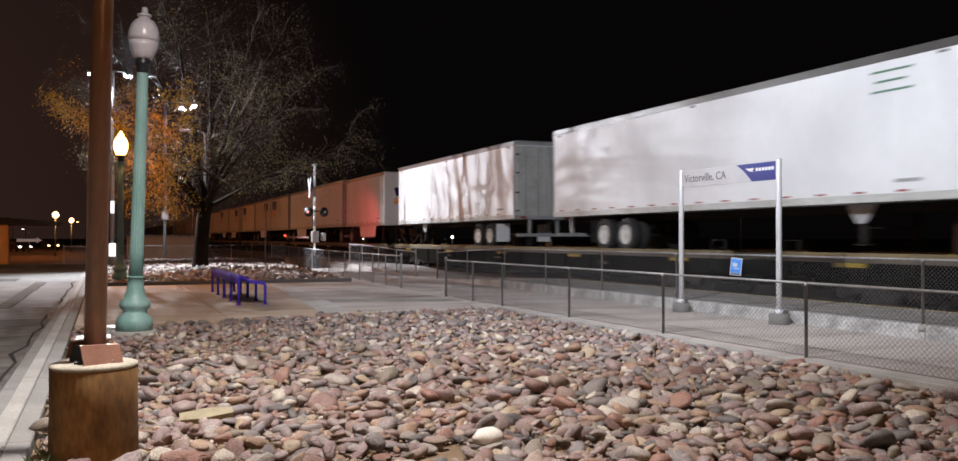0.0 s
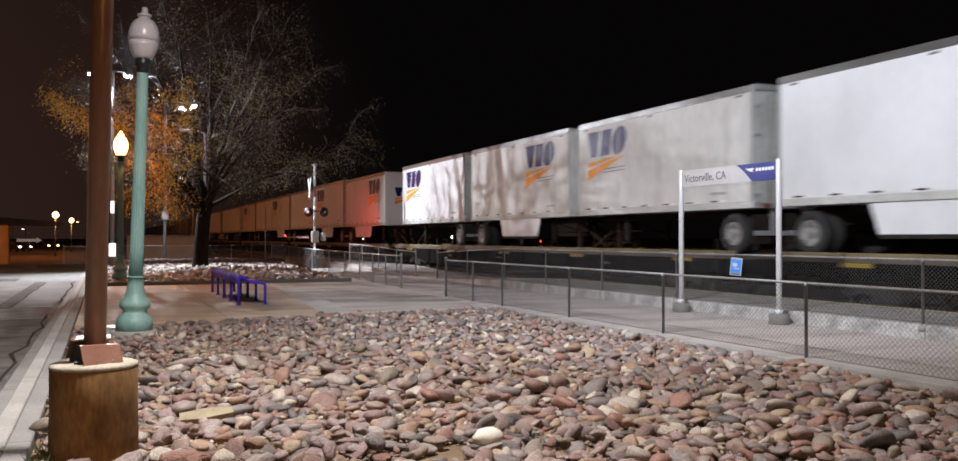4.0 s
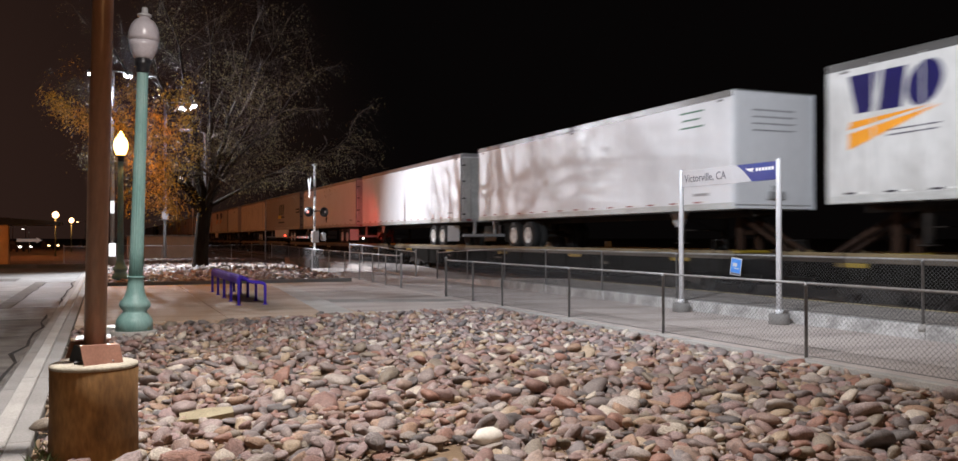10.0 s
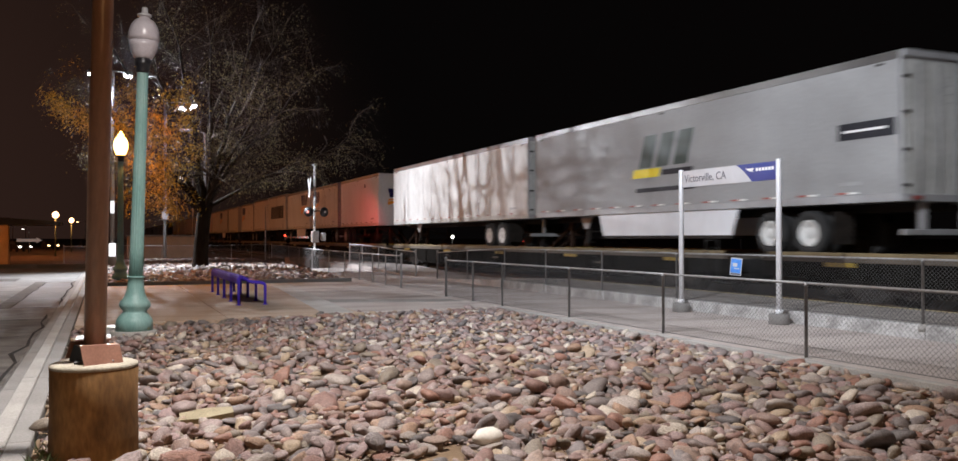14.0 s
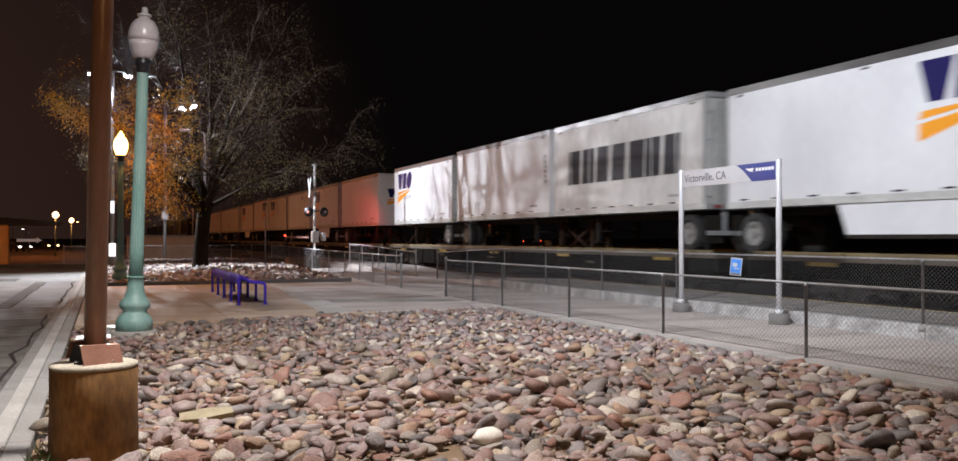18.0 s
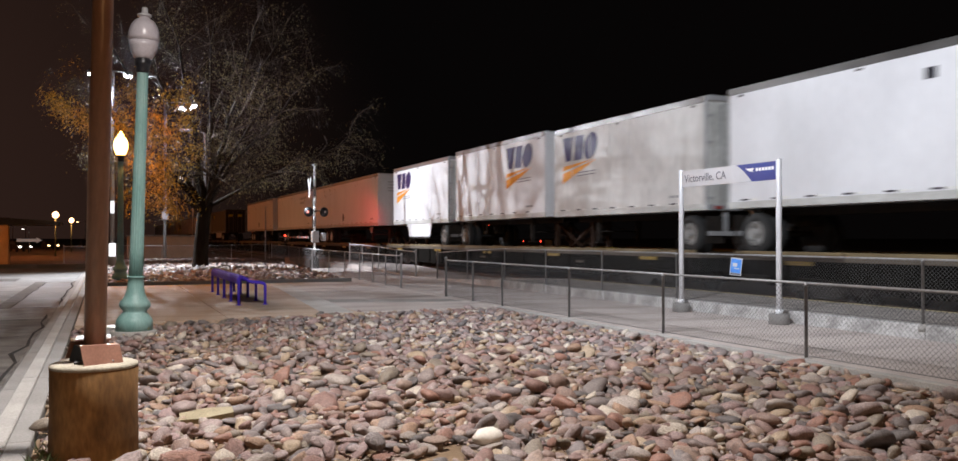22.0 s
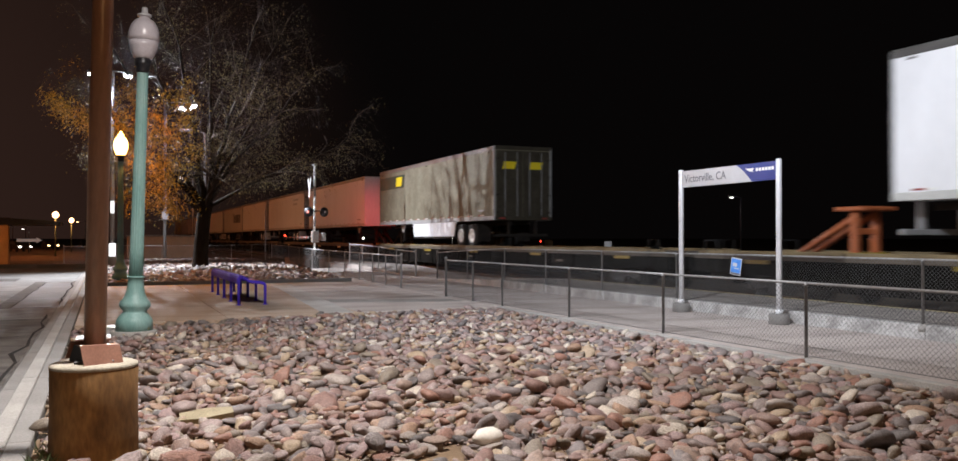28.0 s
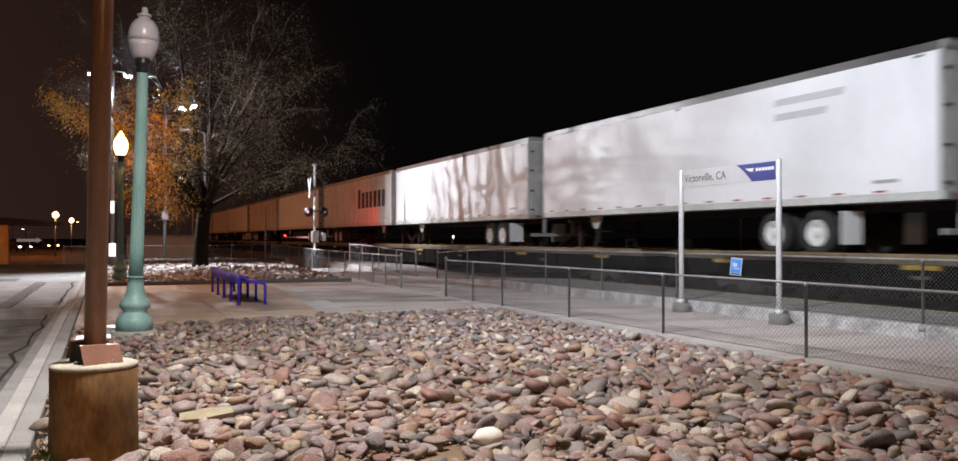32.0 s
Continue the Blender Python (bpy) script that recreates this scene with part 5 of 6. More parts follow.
def trailer(y_near, y_far, rear_near, look_="white", mark="", end_mark="", skirt=None, ribs=False, tandem=None, face="", detail=""):
    """A road trailer riding on the train. y_near and y_far: its two ends along the track at the start; rear_near: its doors face the camera."""
    L = round(y_far - y_near, 1)
    mid = (y_near + y_far) / 2
    long = L > 11
    body = {"white": M_VAN, "old": M_VAN_OLD, "grey": M_VAN_GREY, "beige": M_VAN_BEIGE}[look_]
    if long and look_ == "white":
        body = M_VAN_LONG
    words = {"white": "clean white", "old": "grimy off-white", "grey": "silver-grey", "beige": "beige"}[look_]
    size = "long box trailer" if long else "short box trailer"
    extra = {"freight": " with navy and orange shapes", "dark_blocks": " with dark block shapes", "dark_blocks_long": " with dark block shapes", "green_blocks": " with dark green blocks",
             "band": " with a dark green band"}.get(mark.split("@")[0], "")
    label = words + " " + size + extra + " on wagon"
    root = thing("box_trailer", pose(TRACK, mid, DECK), label, "trailer", "trailers on the train")
    H = VAN_HIGH - VAN_LOW
    h2 = L / 2
    core = lambda: B().box((0, 0, (VAN_LOW + VAN_HIGH) / 2), (2 * VAN_HALF - 0.05, L - 0.06, H - 0.02), 0.01)
    key = (look_, L)
    part("body", kept(("trailer_body", *key), core), body, root)
    for sx in (-1, 1):
        part("side_wall", kept(("trailer_side", *key, ribs, sx), lambda: side_wall(L, ribs)), body, root, "", pose(sx * (VAN_HALF - 0.017), 0, 0, 0, 0, 0 if sx < 0 else 180))
        part("top_rail", kept(("trailer_top_rail", L), lambda: B().box((0, 0, VAN_HIGH - 0.085), (0.05, L, 0.19), 0.02)), M_VAN_TOP, root, "", pose(sx * (VAN_HALF - 0.018), 0, 0))
        part("bottom_rail", kept(("trailer_low_rail", *key), lambda: B().box((0, 0, VAN_LOW + 0.08), (0.05, L, 0.17), 0.012)), M_VAN_LOW if look_ in ("white", "old") else M_VAN_RAIL, root, "", pose(sx * (VAN_HALF - 0.018), 0, 0))
        for sy in (-1, 1):
            part("corner_post", kept(("trailer_post", look_), lambda: B().box((0, 0, (VAN_LOW + VAN_HIGH) / 2), (0.085, 0.085, H), 0.02)), body if (sy < 0) != rear_near else M_VAN_RAIL, root, "", pose(sx * (VAN_HALF - 0.036), sy * (h2 - 0.036), 0))
    part("roof", kept(("trailer_roof", L), lambda: B().box((0, 0, VAN_HIGH + 0.002), (2.5, L - 0.05, 0.03), 0.01)), M_VAN_ROOF, root)
    # marking tape along the low rail
    n = int(L / 1.15)
    for colour, shift in ((M_TAPE if long else M_CHARCOAL, 0.0), (M_TAPEW, 0.3)):
        tape = []
        for k in range(n):
            a = -h2 + 0.5 + (L - 1.0) * k / n + shift
            tape.append([(a, VAN_LOW + 0.185), (a + 0.28, VAN_LOW + 0.185), (a + 0.28, VAN_LOW + 0.225), (a, VAN_LOW + 0.225)])
        tagged(graphic("marking_tape", tape, colour, root, 0, "row of short tape marks"), kind="stuff")
    for a in (-h2 + 0.5, 0.1, h2 - 0.5):
        part("marker_lamp", kept(("marker_lamp",), lambda: B().box((0, 0, 0), (0.03, 0.16, 0.05), 0.01)), M_CHASSIS, root, "", pose(-VAN_HALF - 0.01, a, VAN_HIGH - 0.22))
    if long:
        part("gear_plate", kept(("gear_plate",), lambda: B().slab([(-0.42, VAN_LOW), (0.42, VAN_LOW), (0.12, VAN_LOW - 0.42), (-0.12, VAN_LOW - 0.42)], 0, -0.012, 0.012)), M_VAN_RAIL, root, "pale bracket of the landing gear", pose(-0.84, (-1 if not rear_near else 1) * (h2 - 2.9), 0))
    # the end that faces the camera
    e = -h2
    if rear_near:
        door = M_DOOR if look_ != "beige" else M_DOOR_DARK
        for sx in (-1, 1):
            d = part("door", kept(("trailer_door", look_ == "beige", sx), lambda: B().box((sx * 0.6, 0, 2.60), (1.17, 0.05, 2.68), 0.012)), door, root, "rear door leaf", pose(0, e + 0.012, 0))
            for z in (1.45, 2.15, 2.9, 3.6):
                part("hinge", kept(("trailer_hinge",), lambda: B().box((0, 0, 0), (0.14, 0.04, 0.06), 0.01)), M_CHASSIS if long else M_VAN_RAIL, d, "", pose(sx * 1.16, -0.04, z))
            for lx in (0.28, 0.82):
                part("lock_rod", kept(("lock_rod",), lambda: B().tube([(0, 0, 1.3), (0, 0, 3.88)], 0.018, 8)), M_VAN_RAIL, d, "", pose(sx * lx, -0.045, 0))
        part("header", kept(("trailer_header", look_ == "beige"), lambda: B().box((0, 0, VAN_HIGH - 0.05), (2.5, 0.1, 0.14), 0.01)), M_VAN_RAIL if look_ != "beige" else M_DOOR_DARK, root, "", pose(0, e + 0.005, 0))
        part("sill", kept(("trailer_sill", look_ == "beige"), lambda: B().box((0, 0, VAN_LOW + 0.07), (2.52, 0.14, 0.15), 0.01)), M_VAN_RAIL if look_ != "beige" else M_DOOR_DARK, root, "", pose(0, e + 0.01, 0))
    else:
        part("nose", kept(("trailer_nose", look_), lambda: B().box((0, 0, (VAN_LOW + VAN_HIGH) / 2), (2.44, 0.04, H - 0.2), 0.015)), body, root, "", pose(0, e + 0.015, 0))
        part("air_box", kept(("trailer_airbox",), lambda: B().box((0, 0, VAN_LOW + 0.35), (0.5, 0.10, 0.2), 0.02).box((0, 0, VAN_LOW + 0.55), (0.2, 0.06, 0.1), 0.01)), M_VAN_RAIL, root, "", pose(0, e - 0.03, 0))
    rear = e if rear_near else h2
    out = -1 if rear_near else 1
    part("bumper", kept(("trailer_bumper", look_ == "beige"), lambda: B().box((0, 0, 0.52), (2.3, 0.1, 0.12), 0.01).box((-0.6, 0, 0.85), (0.1, 0.1, 0.6)).box((0.6, 0, 0.85), (0.1, 0.1, 0.6))), M_VAN_RAIL if look_ != "beige" else M_CHASSIS, root, "", pose(0, rear - out * 0.1, 0))
    for sx in (-0.95, 0.95):
        part("tail_lamp", kept(("tail_lamp",), lambda: B().box((0, 0, VAN_LOW + 0.07), (0.24, 0.03, 0.08), 0.01)), M_TAPE, root, "", pose(sx, rear + out * 0.085, 0))
    if long:
        a0, a1 = tandem or (2.6, 3.85)
        for a in (a0, a1):
            axle_set(root, rear - out * a, M_RIM)
        flap = rear - out * (a0 - 0.75)
    else:
        axle_set(root, rear - out * 0.85, M_RIM_OLD)
        flap = rear - out * 0.12
    for sx in (-1, 1):
        part("mud_flap", kept(("mud_flap",), lambda: B().box((0, 0, 0.62), (0.58, 0.015, 0.72), 0.004)), M_WHITE if detail == "white flap" else M_CHASSIS, root, "", pose(sx * 0.92, flap, 0))
    for sx in (-0.4, 0.4):
        part("frame_rail", kept(("frame_rail", L), lambda: B().box((0, 0, VAN_LOW - 0.09), (0.12, L - 0.5, 0.18), 0.01)), M_CHASSIS, root, "", pose(sx, 0, 0))
    gear = -rear + out * (2.9 if long else 2.1)
    for sx in (-0.75, 0.75):
        leg = part("landing_leg", kept(("landing_leg",), lambda: B().box((0, 0, 0.72), (0.13, 0.13, 0.86), 0.01).box((0, 0, 0.26), (0.26, 0.3, 0.04), 0.01)), M_CHASSIS, root, "", pose(sx, gear, 0))
    part("landing_brace", kept(("landing_brace",), lambda: B().tube([(-0.75, 0, 0.62), (0.75, 0, 0.62)], 0.02, 6).tube([(0.75, 0, 0.5), (-0.75, 0, 1.0)], 0.016, 6)), M_CHASSIS, root, "", pose(0, gear, 0))
    part("kingpin_plate", kept(("kingpin_plate",), lambda: B().box((0, 0, VAN_LOW - 0.03), (1.1, 0.9, 0.05)).lathe([(0.045, VAN_LOW - 0.16), (0.045, VAN_LOW - 0.05)], 12)), M_CHASSIS, root, "", pose(0, -rear + out * 0.95, 0))
    if skirt:
        s0, s1 = skirt
        for sx in (-1.24, 1.24):
            part("side_skirt", B().slab([(-h2 + s0, VAN_LOW), (-h2 + s1, VAN_LOW), (-h2 + s1 - 0.25, VAN_LOW - 0.66), (-h2 + s0 + 0.25, VAN_LOW - 0.66)], 0, sx - 0.015, sx + 0.015), M_VAN, root, "side skirt panel")
            part("skirt_edge", B().box((sx, -h2 + (s0 + s1) / 2, VAN_LOW - 0.70), (0.05, s1 - s0 - 0.5, 0.09), 0.01), M_CHASSIS, root)
    # marks: distances run from the far end, as one reads
    for m in mark.split("+"):
        if m == "freight@far":
            freight_mark(root, -h2 + 0.62)
        elif m == "freight@near":
            freight_mark(root, h2 - 3.3)
        elif m == "dark_blocks":
            for k in range(7):
                wdt = (L - 2.0) / 7
                graphic("letter_bar", [slant(-h2 + 1.05 + wdt * k, 2.12, wdt * (0.82 if k != 4 else 0.92), 1.08, 0.06)], M_CHARCOAL, root, 0, "dark block")
        elif m == "dark_blocks_long":
            for k in range(7):
                graphic("letter_bar", [slant(1.2 + 0.85 * k, 2.2, 0.62, 0.95 if k else 1.15, 0.03)], M_CHARCOAL, root, 0, "dark block")
        elif m == "green_blocks":
            for k in range(3):
                graphic("letter_bar", [slant(-h2 + 6.75 + 0.84 * k, 2.42, 0.62, 0.92, 0.35)], M_GREEN, root, 0, "dark green slanted block")
            graphic("bar", [slant(-h2 + 6.4, 2.14, 1.35, 0.25, 0.35)], M_YELLOW, root, 0, "yellow slanted bar")
            graphic("small_print", [[(-h2 + 7.9, 2.17), (-h2 + 9.3, 2.17), (-h2 + 9.3, 2.32), (-h2 + 7.9, 2.32)]], M_CHARCOAL, root, 0, "")
            graphic("small_print", [[(-h2 + 6.6, 1.72), (-h2 + 9.4, 1.72), (-h2 + 9.4, 1.84), (-h2 + 6.6, 1.84)]], M_CHARCOAL, root, 0, "")
            graphic("dark_band", [[(h2 - 1.6, 2.45), (h2 - 0.12, 2.45), (h2 - 0.12, 2.8), (h2 - 1.6, 2.8)]], M_CHARCOAL, root, 0, "dark panel")
            graphic("panel_stripe", [[(h2 - 1.45, 2.6), (h2 - 0.35, 2.6), (h2 - 0.35, 2.65), (h2 - 1.45, 2.65)]], M_WHITE, root, 0, "white stripe", 0).location.x = -0.006
        elif m == "band":
            graphic("dark_band", [[(-h2 + 0.1, 3.05), (-h2 + 4.3, 3.05), (-h2 + 4.5, 3.72), (-h2 + 0.1, 3.72)]], M_GREEN, root, 0, "dark green band")
            b2 = B()
            b2.slab([(-a, z) for a, z in slant(-h2 + 3.0, 3.14, 0.95, 0.48, 0.25)], 0, -VAN_HALF - 0.012, -VAN_HALF - 0.007)
            part("band_mark", b2, M_YELLOW, root, "yellow slanted block")
        elif m == "lines":
            for k in range(3):
                graphic("small_print", [slant(h2 - 2.2 + 0.1 * (k % 2), 3.72 - 0.2 * k, 1.0 - 0.25 * (k % 2), 0.045, 0.3)], M_FADEGREEN, root, 0, "thin dark line")
        elif m == "faint":
            for k in range(2):
                graphic("small_print", [slant(h2 - 4.5, 3.45 - 0.34 * k, 2.1 - 0.5 * k, 0.16, 0.3)], M_FAINT, root, 0, "faded grey lettering bars")
        elif m == "emblem":
            graphic("emblem", [[(h2 - 8.0 + 0.2 * math.cos(a), 1.75 + 0.26 * math.sin(a)) for a in [math.tau * i / 16 for i in range(16)]]], M_CHARCOAL, root, 0, "small dark round emblem")
        elif m == "spot":
            graphic("emblem", [[(-h2 + 5.8, 3.42), (-h2 + 6.05, 3.42), (-h2 + 6.05, 3.64), (-h2 + 5.8, 3.64)]], M_CHARCOAL, root, 0, "small dark square mark")
        elif m == "side_number":
            graphic("number_bar", [[(h2 - 0.42, 2.3 + 0.17 * k), (h2 - 0.30, 2.3 + 0.17 * k), (h2 - 0.30, 2.43 + 0.17 * k), (h2 - 0.42, 2.43 + 0.17 * k)] for k in range(6)], M_INK, root, 0, "upright row of dark bars")
    if end_mark == "freight":
        freight_mark(root, -0.75, 0.62, e - 0.006)
        graphic("placard", [[(0.55, 1.55), (0.72, 1.72), (0.55, 1.89), (0.38, 1.72)], [(0.95, 1.55), (1.12, 1.72), (0.95, 1.89), (0.78, 1.72)]], M_CHARCOAL, root, 0, "dark diamond placards", e - 0.006)
    elif end_mark == "yellow":
        for a in (-1.05, 0.15):
            graphic("end_mark", [slant(a + 0.1, 3.2, 0.55, 0.30, 0.3)], M_YELLOW, root, 0, "yellow slanted block", e - 0.022)
    elif end_mark == "lines":
        for k in range(4):
            graphic("small_print", [[(-0.7, 3.62 - 0.17 * k), (0.62, 3.62 - 0.17 * k), (0.62, 3.645 - 0.17 * k), (-0.7, 3.645 - 0.17 * k)]], M_INK, root, 0, "", e - 0.008)
    # a few number bars low on the side
    graphic("number_bar", [[(h2 - 1.6, 1.50), (h2 - 1.0, 1.50), (h2 - 1.0, 1.57), (h2 - 1.6, 1.57)]], M_VAN_RAIL, root, 0, "")
    MOVING.append((root, (TRACK, mid, DECK)))
    return root, -rear + out * 0.95 + mid


FM, NM = "freight@far", "freight@near"
SK = (2.2, 5.7)
HITCHES = []
TALL = (57.1, 115.6, 281.6, 290.3, 348.5)  # high-cube boxes
LIST = [
    (11.3, 27.4, False, "white", "lines", "", None), (30.6, 45.0, True, "white", "", "", None),
    (47.6, 56.1, False, "white", "side_number", "freight", (1.9, 5.4)), (57.1, 65.7, True, "white", "", "", None), (66.3, 74.9, False, "white", "", "", (2.4, 6.0)),
    (75.8, 84.3, True, "old", FM, "", None), (85.0, 93.6, False, "old", NM, "", SK), (94.4, 103.0, True, "white", FM, "", None),
    (106.2, 115.0, False, "white", NM, "freight", (2.9, 6.6)), (115.6, 124.0, True, "white", FM, "", (3.0, 6.4)), (124.4, 133.4, False, "white", "", "", None),
    (134.0, 142.6, True, "old", FM, "", (2.6, 6.0)), (142.9, 151.9, False, "white", "spot", "", None), (152.7, 161.1, True, "old", FM, "", None),
    (164.2, 180.5, False, "white", "lines", "lines", None), (182.5, 198.6, True, "white", "", "", None), (200.1, 215.9, True, "white", "emblem", "", None),
    (217.4, 233.4, True, "grey", "green_blocks", "lines", (4.9, 11.6)), (234.0, 250.5, True, "old", "", "lines", None),
    (253.4, 262.2, False, "white", "spot", "freight", None), (263.0, 271.4, True, "old", FM, "", None), (271.7, 280.7, False, "white", NM, "", (1.8, 5.4)),
    (281.6, 290.0, True, "old", "dark_blocks", "", None), (290.3, 299.2, False, "white", "side_number", "", None), (299.8, 308.4, True, "white", FM, "", None),
    (311.5, 320.0, False, "white", "", "freight", None), (321.0, 329.3, True, "white", FM, "", (2.6, 6.0)), (329.9, 338.5, False, "white", "spot", "", None),
    (339.4, 347.8, True, "old", FM, "", None), (348.5, 357.2, False, "white", NM, "", None), (358.1, 366.4, True, "white", FM, "", (2.4, 6.0)),
    (369.4, 385.6, False, "white", "emblem", "lines", None), (386.9, 401.4, False, "white", "faint", "", None), (403.8, 419.9, False, "white", "emblem", "", None),
    (439.4, 455.4, True, "beige", "band", "yellow", (4.3, 10.3)), (458.6, 474.4, False, "white", "", "", None), (476.1, 492.4, True, "white", "faint", "", None),
    (493.6, 509.7, True, "white", "", "", None), (510.6, 526.8, False, "old", "dark_blocks_long", "", None), (528.4, 544.5, True, "white", "", "", None),
    (546.0, 562.1, False, "old", "", "", None), (563.6, 579.7, True, "white", "", "", None), (581.2, 597.3, False, "white", "", "", None), (598.8, 614.9, True, "old", "", "", None),
]
for a, b, rn, lk, mk, em, sk in LIST:
    long_ = b - a > 11
    root, pin = trailer(a, b, rn, lk, mk, em, sk, ribs=(lk == "old"), tandem=(3.2, 4.45) if (long_ and not rn) else (3.3, 4.65) if a == 476.1 else None, detail="white flap" if (long_ and rn and lk == "white") else "")
    if a in TALL:
        root.scale = (1, 1, 1.024)
    HITCHES.append((pin, 1 if rn else -1))
HITCHES.append((421.8, 1))


def hitch(car, y, way, material):
    """A folding trailer hitch: an upright stand, a slanting strut and a head plate."""
    h = part("hitch_stand", kept(("hitch_stand",), lambda: B().box((-0.3, 0, 0.5), (0.14, 0.18, 1.0), 0.02).box((0.3, 0, 0.5), (0.14, 0.18, 1.0), 0.02).box((0, 0, 0.55), (0.5, 0.1, 0.14), 0.02)), material, car, "folding trailer hitch", pose(0, y, 0.0))
    part("strut", kept(("hitch_strut", way), lambda: B().tube([(-0.22, 0, 0.92), (-0.22, way * 1.75, 0.06)], 0.07, 8).tube([(0.22, 0, 0.92), (0.22, way * 1.75, 0.06)], 0.07, 8)), material, h)
    part("head_plate", kept(("hitch_plate",), lambda: B().box((0, 0, 1.05), (1.0, 0.85, 0.1), 0.03)), material, h)
    part("foot_block", kept(("hitch_foot",), lambda: B().box((0, 0, 0.04), (1.0, 0.4, 0.08), 0.02)), M_REFLECT, h, "yellow foot plate")


def flatcar(y0, y1):
    """A long flat wagon for trailers, its deck between y0 and y1 at the start."""
    L = y1 - y0
    mid = (y0 + y1) / 2
    root = thing("flat_wagon", pose(TRACK, mid, DECK), "grimy brown flat wagon carrying road trailers", "wagon", "flat wagons of the train")
    part("deck", kept(("wagon_deck",), lambda: B().box((0, 0, -0.06), (2.66, L, 0.12), 0.01)), M_CARTOP, root, "worn steel deck")
    for sx in (-1, 1):
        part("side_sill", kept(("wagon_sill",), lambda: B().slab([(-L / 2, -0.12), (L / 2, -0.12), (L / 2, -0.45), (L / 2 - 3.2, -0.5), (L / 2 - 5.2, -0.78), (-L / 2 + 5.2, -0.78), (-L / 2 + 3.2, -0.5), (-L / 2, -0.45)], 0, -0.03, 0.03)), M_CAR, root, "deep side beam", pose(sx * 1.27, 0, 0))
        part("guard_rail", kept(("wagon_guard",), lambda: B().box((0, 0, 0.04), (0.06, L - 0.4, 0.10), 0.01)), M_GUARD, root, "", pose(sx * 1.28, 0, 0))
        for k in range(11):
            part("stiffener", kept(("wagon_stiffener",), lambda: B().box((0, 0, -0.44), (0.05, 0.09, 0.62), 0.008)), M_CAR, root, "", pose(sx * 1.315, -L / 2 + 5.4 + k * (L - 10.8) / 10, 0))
        for y_, w_ in ((-L / 2 + 6.4, 0.5), (L / 2 - 8.2, 0.4), (0.4, 0.6)):
            part("number_bar", kept(("wagon_bar", w_), lambda: B().box((0, 0, 0), (0.006, w_, 0.07), 0)), M_CARTOP, root, "faded lettering bar", pose(sx * 1.305, y_, -0.36))
        for k in range(5):
            part("reflector", kept(("wagon_reflector",), lambda: B().box((0, 0, 0), (0.012, 0.85, 0.09), 0.003)), M_REFLECT, root, "yellow reflective strip", pose(sx * 1.308, -L / 2 + 2.4 + k * (L - 4.8) / 4, -0.17))
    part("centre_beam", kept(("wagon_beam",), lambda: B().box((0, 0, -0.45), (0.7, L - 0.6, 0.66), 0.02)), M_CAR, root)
    for sy in (-1, 1):
        bog = part("bogie", kept(("bogie_frame",), lambda: B().box((0, 0, -0.62), (2.1, 0.4, 0.22), 0.03).slab([(-1.25, -0.72), (-0.9, -0.52), (0.9, -0.52), (1.25, -0.72), (1.15, -0.86), (0.55, -0.74), (0.3, -0.94), (-0.3, -0.94), (-0.55, -0.74), (-1.15, -0.86)], 0, -1.06, -0.92).slab([(-1.25, -0.72), (-0.9, -0.52), (0.9, -0.52), (1.25, -0.72), (1.15, -0.86), (0.55, -0.74), (0.3, -0.94), (-0.3, -0.94), (-0.55, -0.74), (-1.15, -0.86)], 0, 0.92, 1.06)), M_BOGIE, root, "black four-wheel bogie", pose(0, sy * (L / 2 - 3.0), 0))
        for wy in (-0.89, 0.89):
            part("wheelset", kept(("wheelset",), lambda: B().tube([(-0.8, 0, 0), (0.8, 0, 0)], 0.08, 10).tube([(-0.82, 0, 0), (-0.69, 0, 0)], 0.38, 28).tube([(0.69, 0, 0), (0.82, 0, 0)], 0.38, 28)), M_BOGIE, bog, "", pose(0, wy, -0.74))
        part("coupler", kept(("wagon_coupler",), lambda: B().box((0, 0, -0.42), (0.24, 0.8, 0.26), 0.03)), M_BOGIE, root, "", pose(0, sy * (L / 2 + 0.32), 0))
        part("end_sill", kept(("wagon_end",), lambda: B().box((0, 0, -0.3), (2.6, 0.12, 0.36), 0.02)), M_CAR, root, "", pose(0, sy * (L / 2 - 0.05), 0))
        for sx in (-1.2, 1.2):
            part("grab_iron", kept(("grab_iron",), lambda: B().tube([(0, -0.25, -0.6), (0, -0.25, 0.35), (0, 0.25, 0.35), (0, 0.25, -0.6)], 0.015, 6)), M_BOGIE, root, "", pose(sx * 1.09, sy * (L / 2 - 0.7), 0))
    for pin, way in HITCHES:
        if y0 <= pin < y1:
            hitch(root, pin - mid, way, M_HITCH if 415 < pin < 440 else M_HITCH_SHADE)
    part("brake_wheel", kept(("brake_wheel",), lambda: B().tube([(0, -0.02, 0), (0, 0.02, 0)], 0.24, 20)), M_CAR, root, "", pose(-1.1, -L / 2 + 0.9, -0.05))
    MOVING.append((root, (TRACK, mid, DECK)))


for k in range(-2, 20):
    a = 46.35 + 29.27 * k
    flatcar(a + 0.6, a + 28.67)


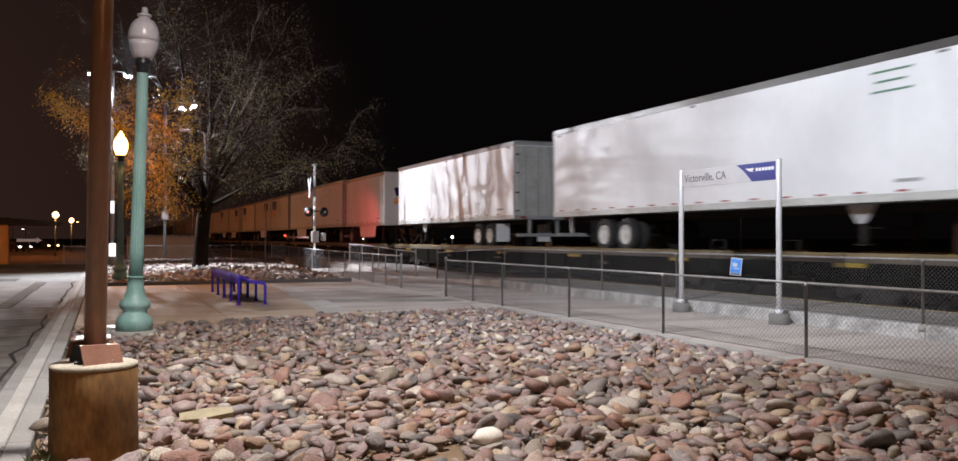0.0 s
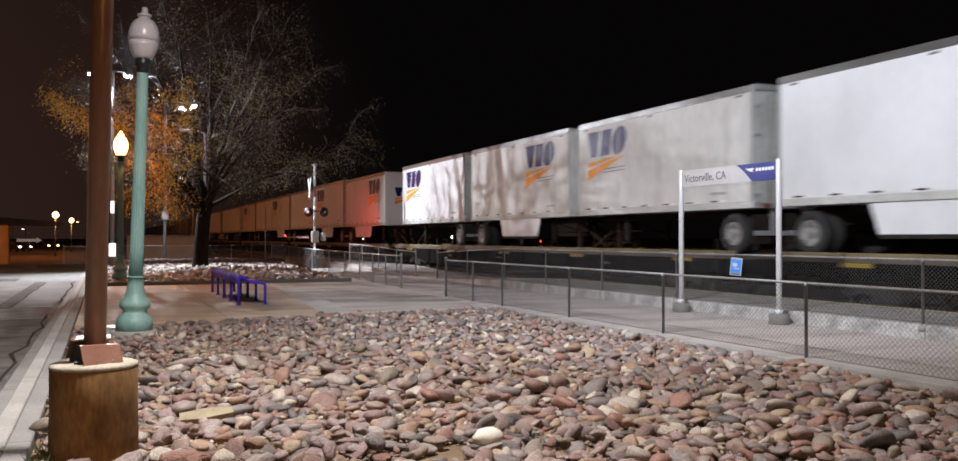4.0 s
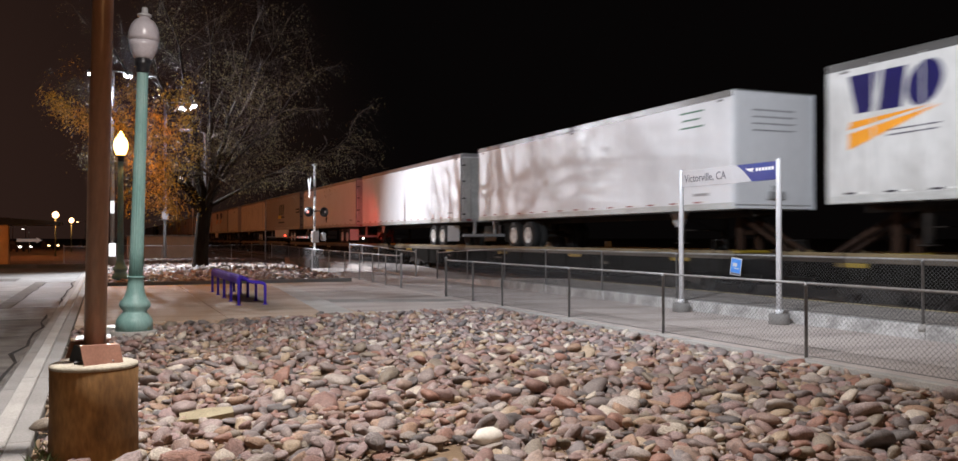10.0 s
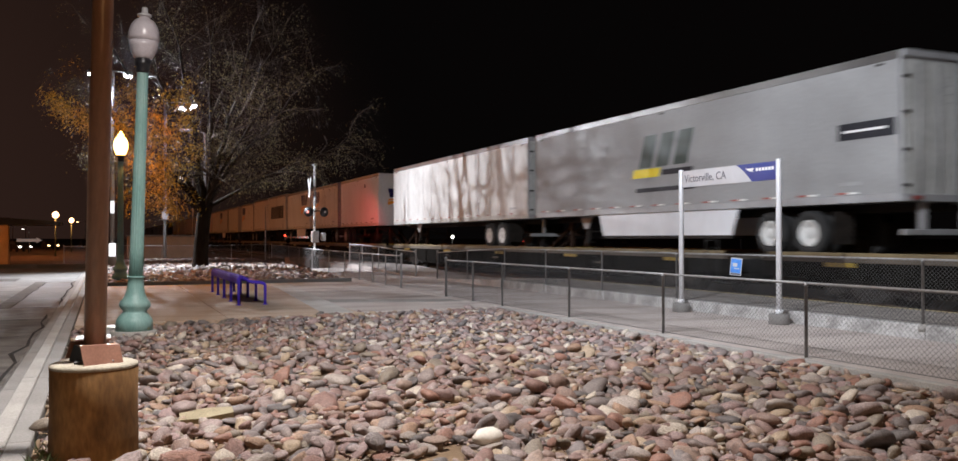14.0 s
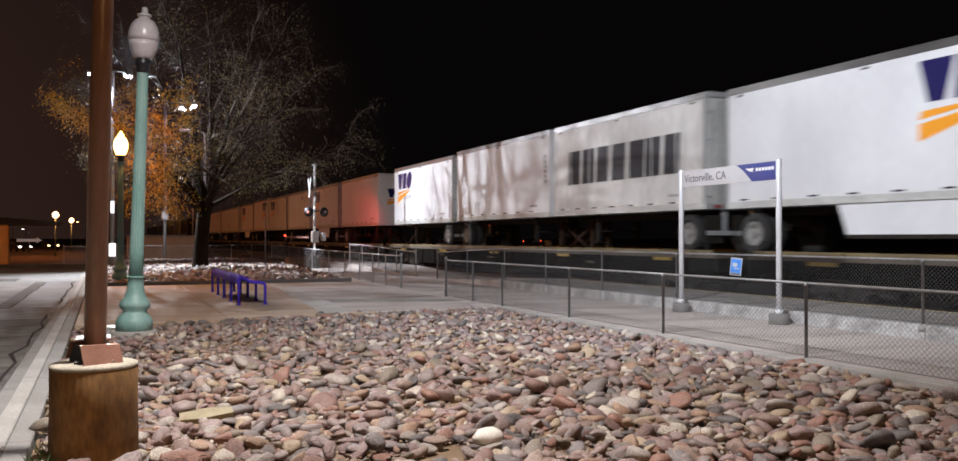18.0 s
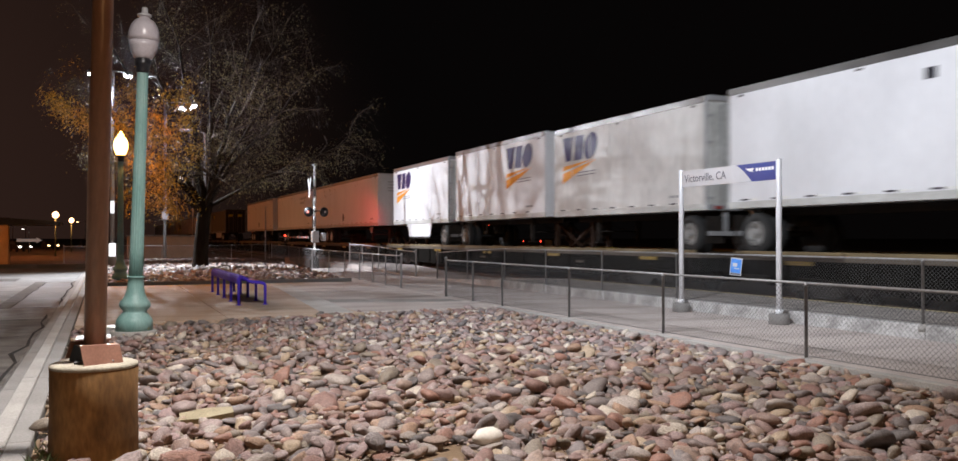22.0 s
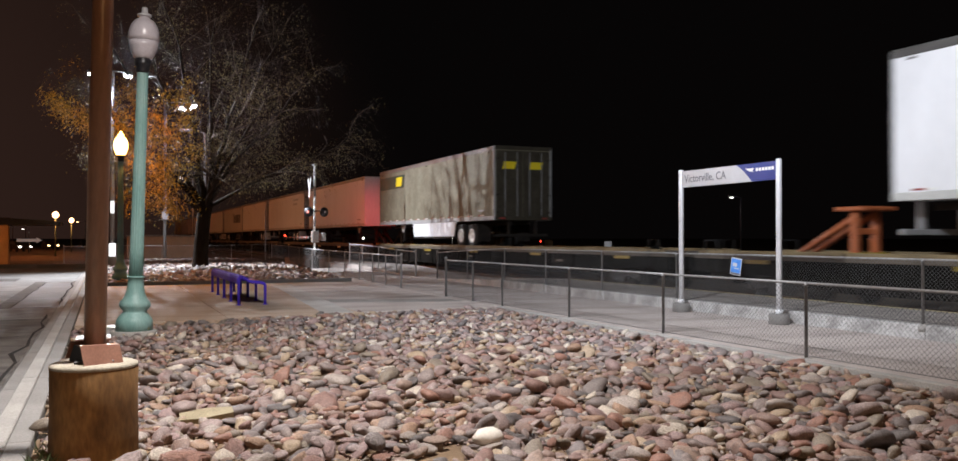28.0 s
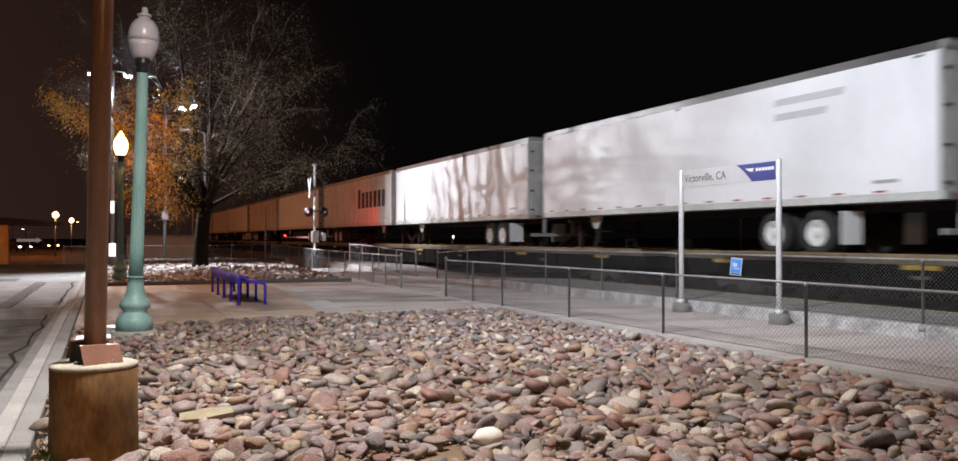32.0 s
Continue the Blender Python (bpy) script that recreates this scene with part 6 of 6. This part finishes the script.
def motions():
    """The train rolls past at about fifty kilometres an hour; the notice sways in its draught."""
    for ob, (x, y, z) in MOVING:
        walk(ob, [(t, pose(x, y - along(t), z)) for t in TIMES])
    sway = [(0, 0, 0), (3.5, 0, 0), (5.5, 1, 0), (8.2, 0, 0), (8.9, 4, -7), (10.2, 3, -8), (11.4, 4, -9), (12.6, 0, 0), (15.2, 1, 0), (16.4, 3, -9), (17.3, 0, 0), (20.0, 1, 0), (24.4, 0, 0), (25.3, 4, -9), (28.2, 4, -10), (29.6, 3, -8), (30.6, 0, 0), (32.0, 0, 0)]
    walk(notice, [(t, pose(11.30, 13.9, 1.16, 6 + rx, -1.2 * rx, 32 + rz)) for t, rx, rz in sway])


motions()
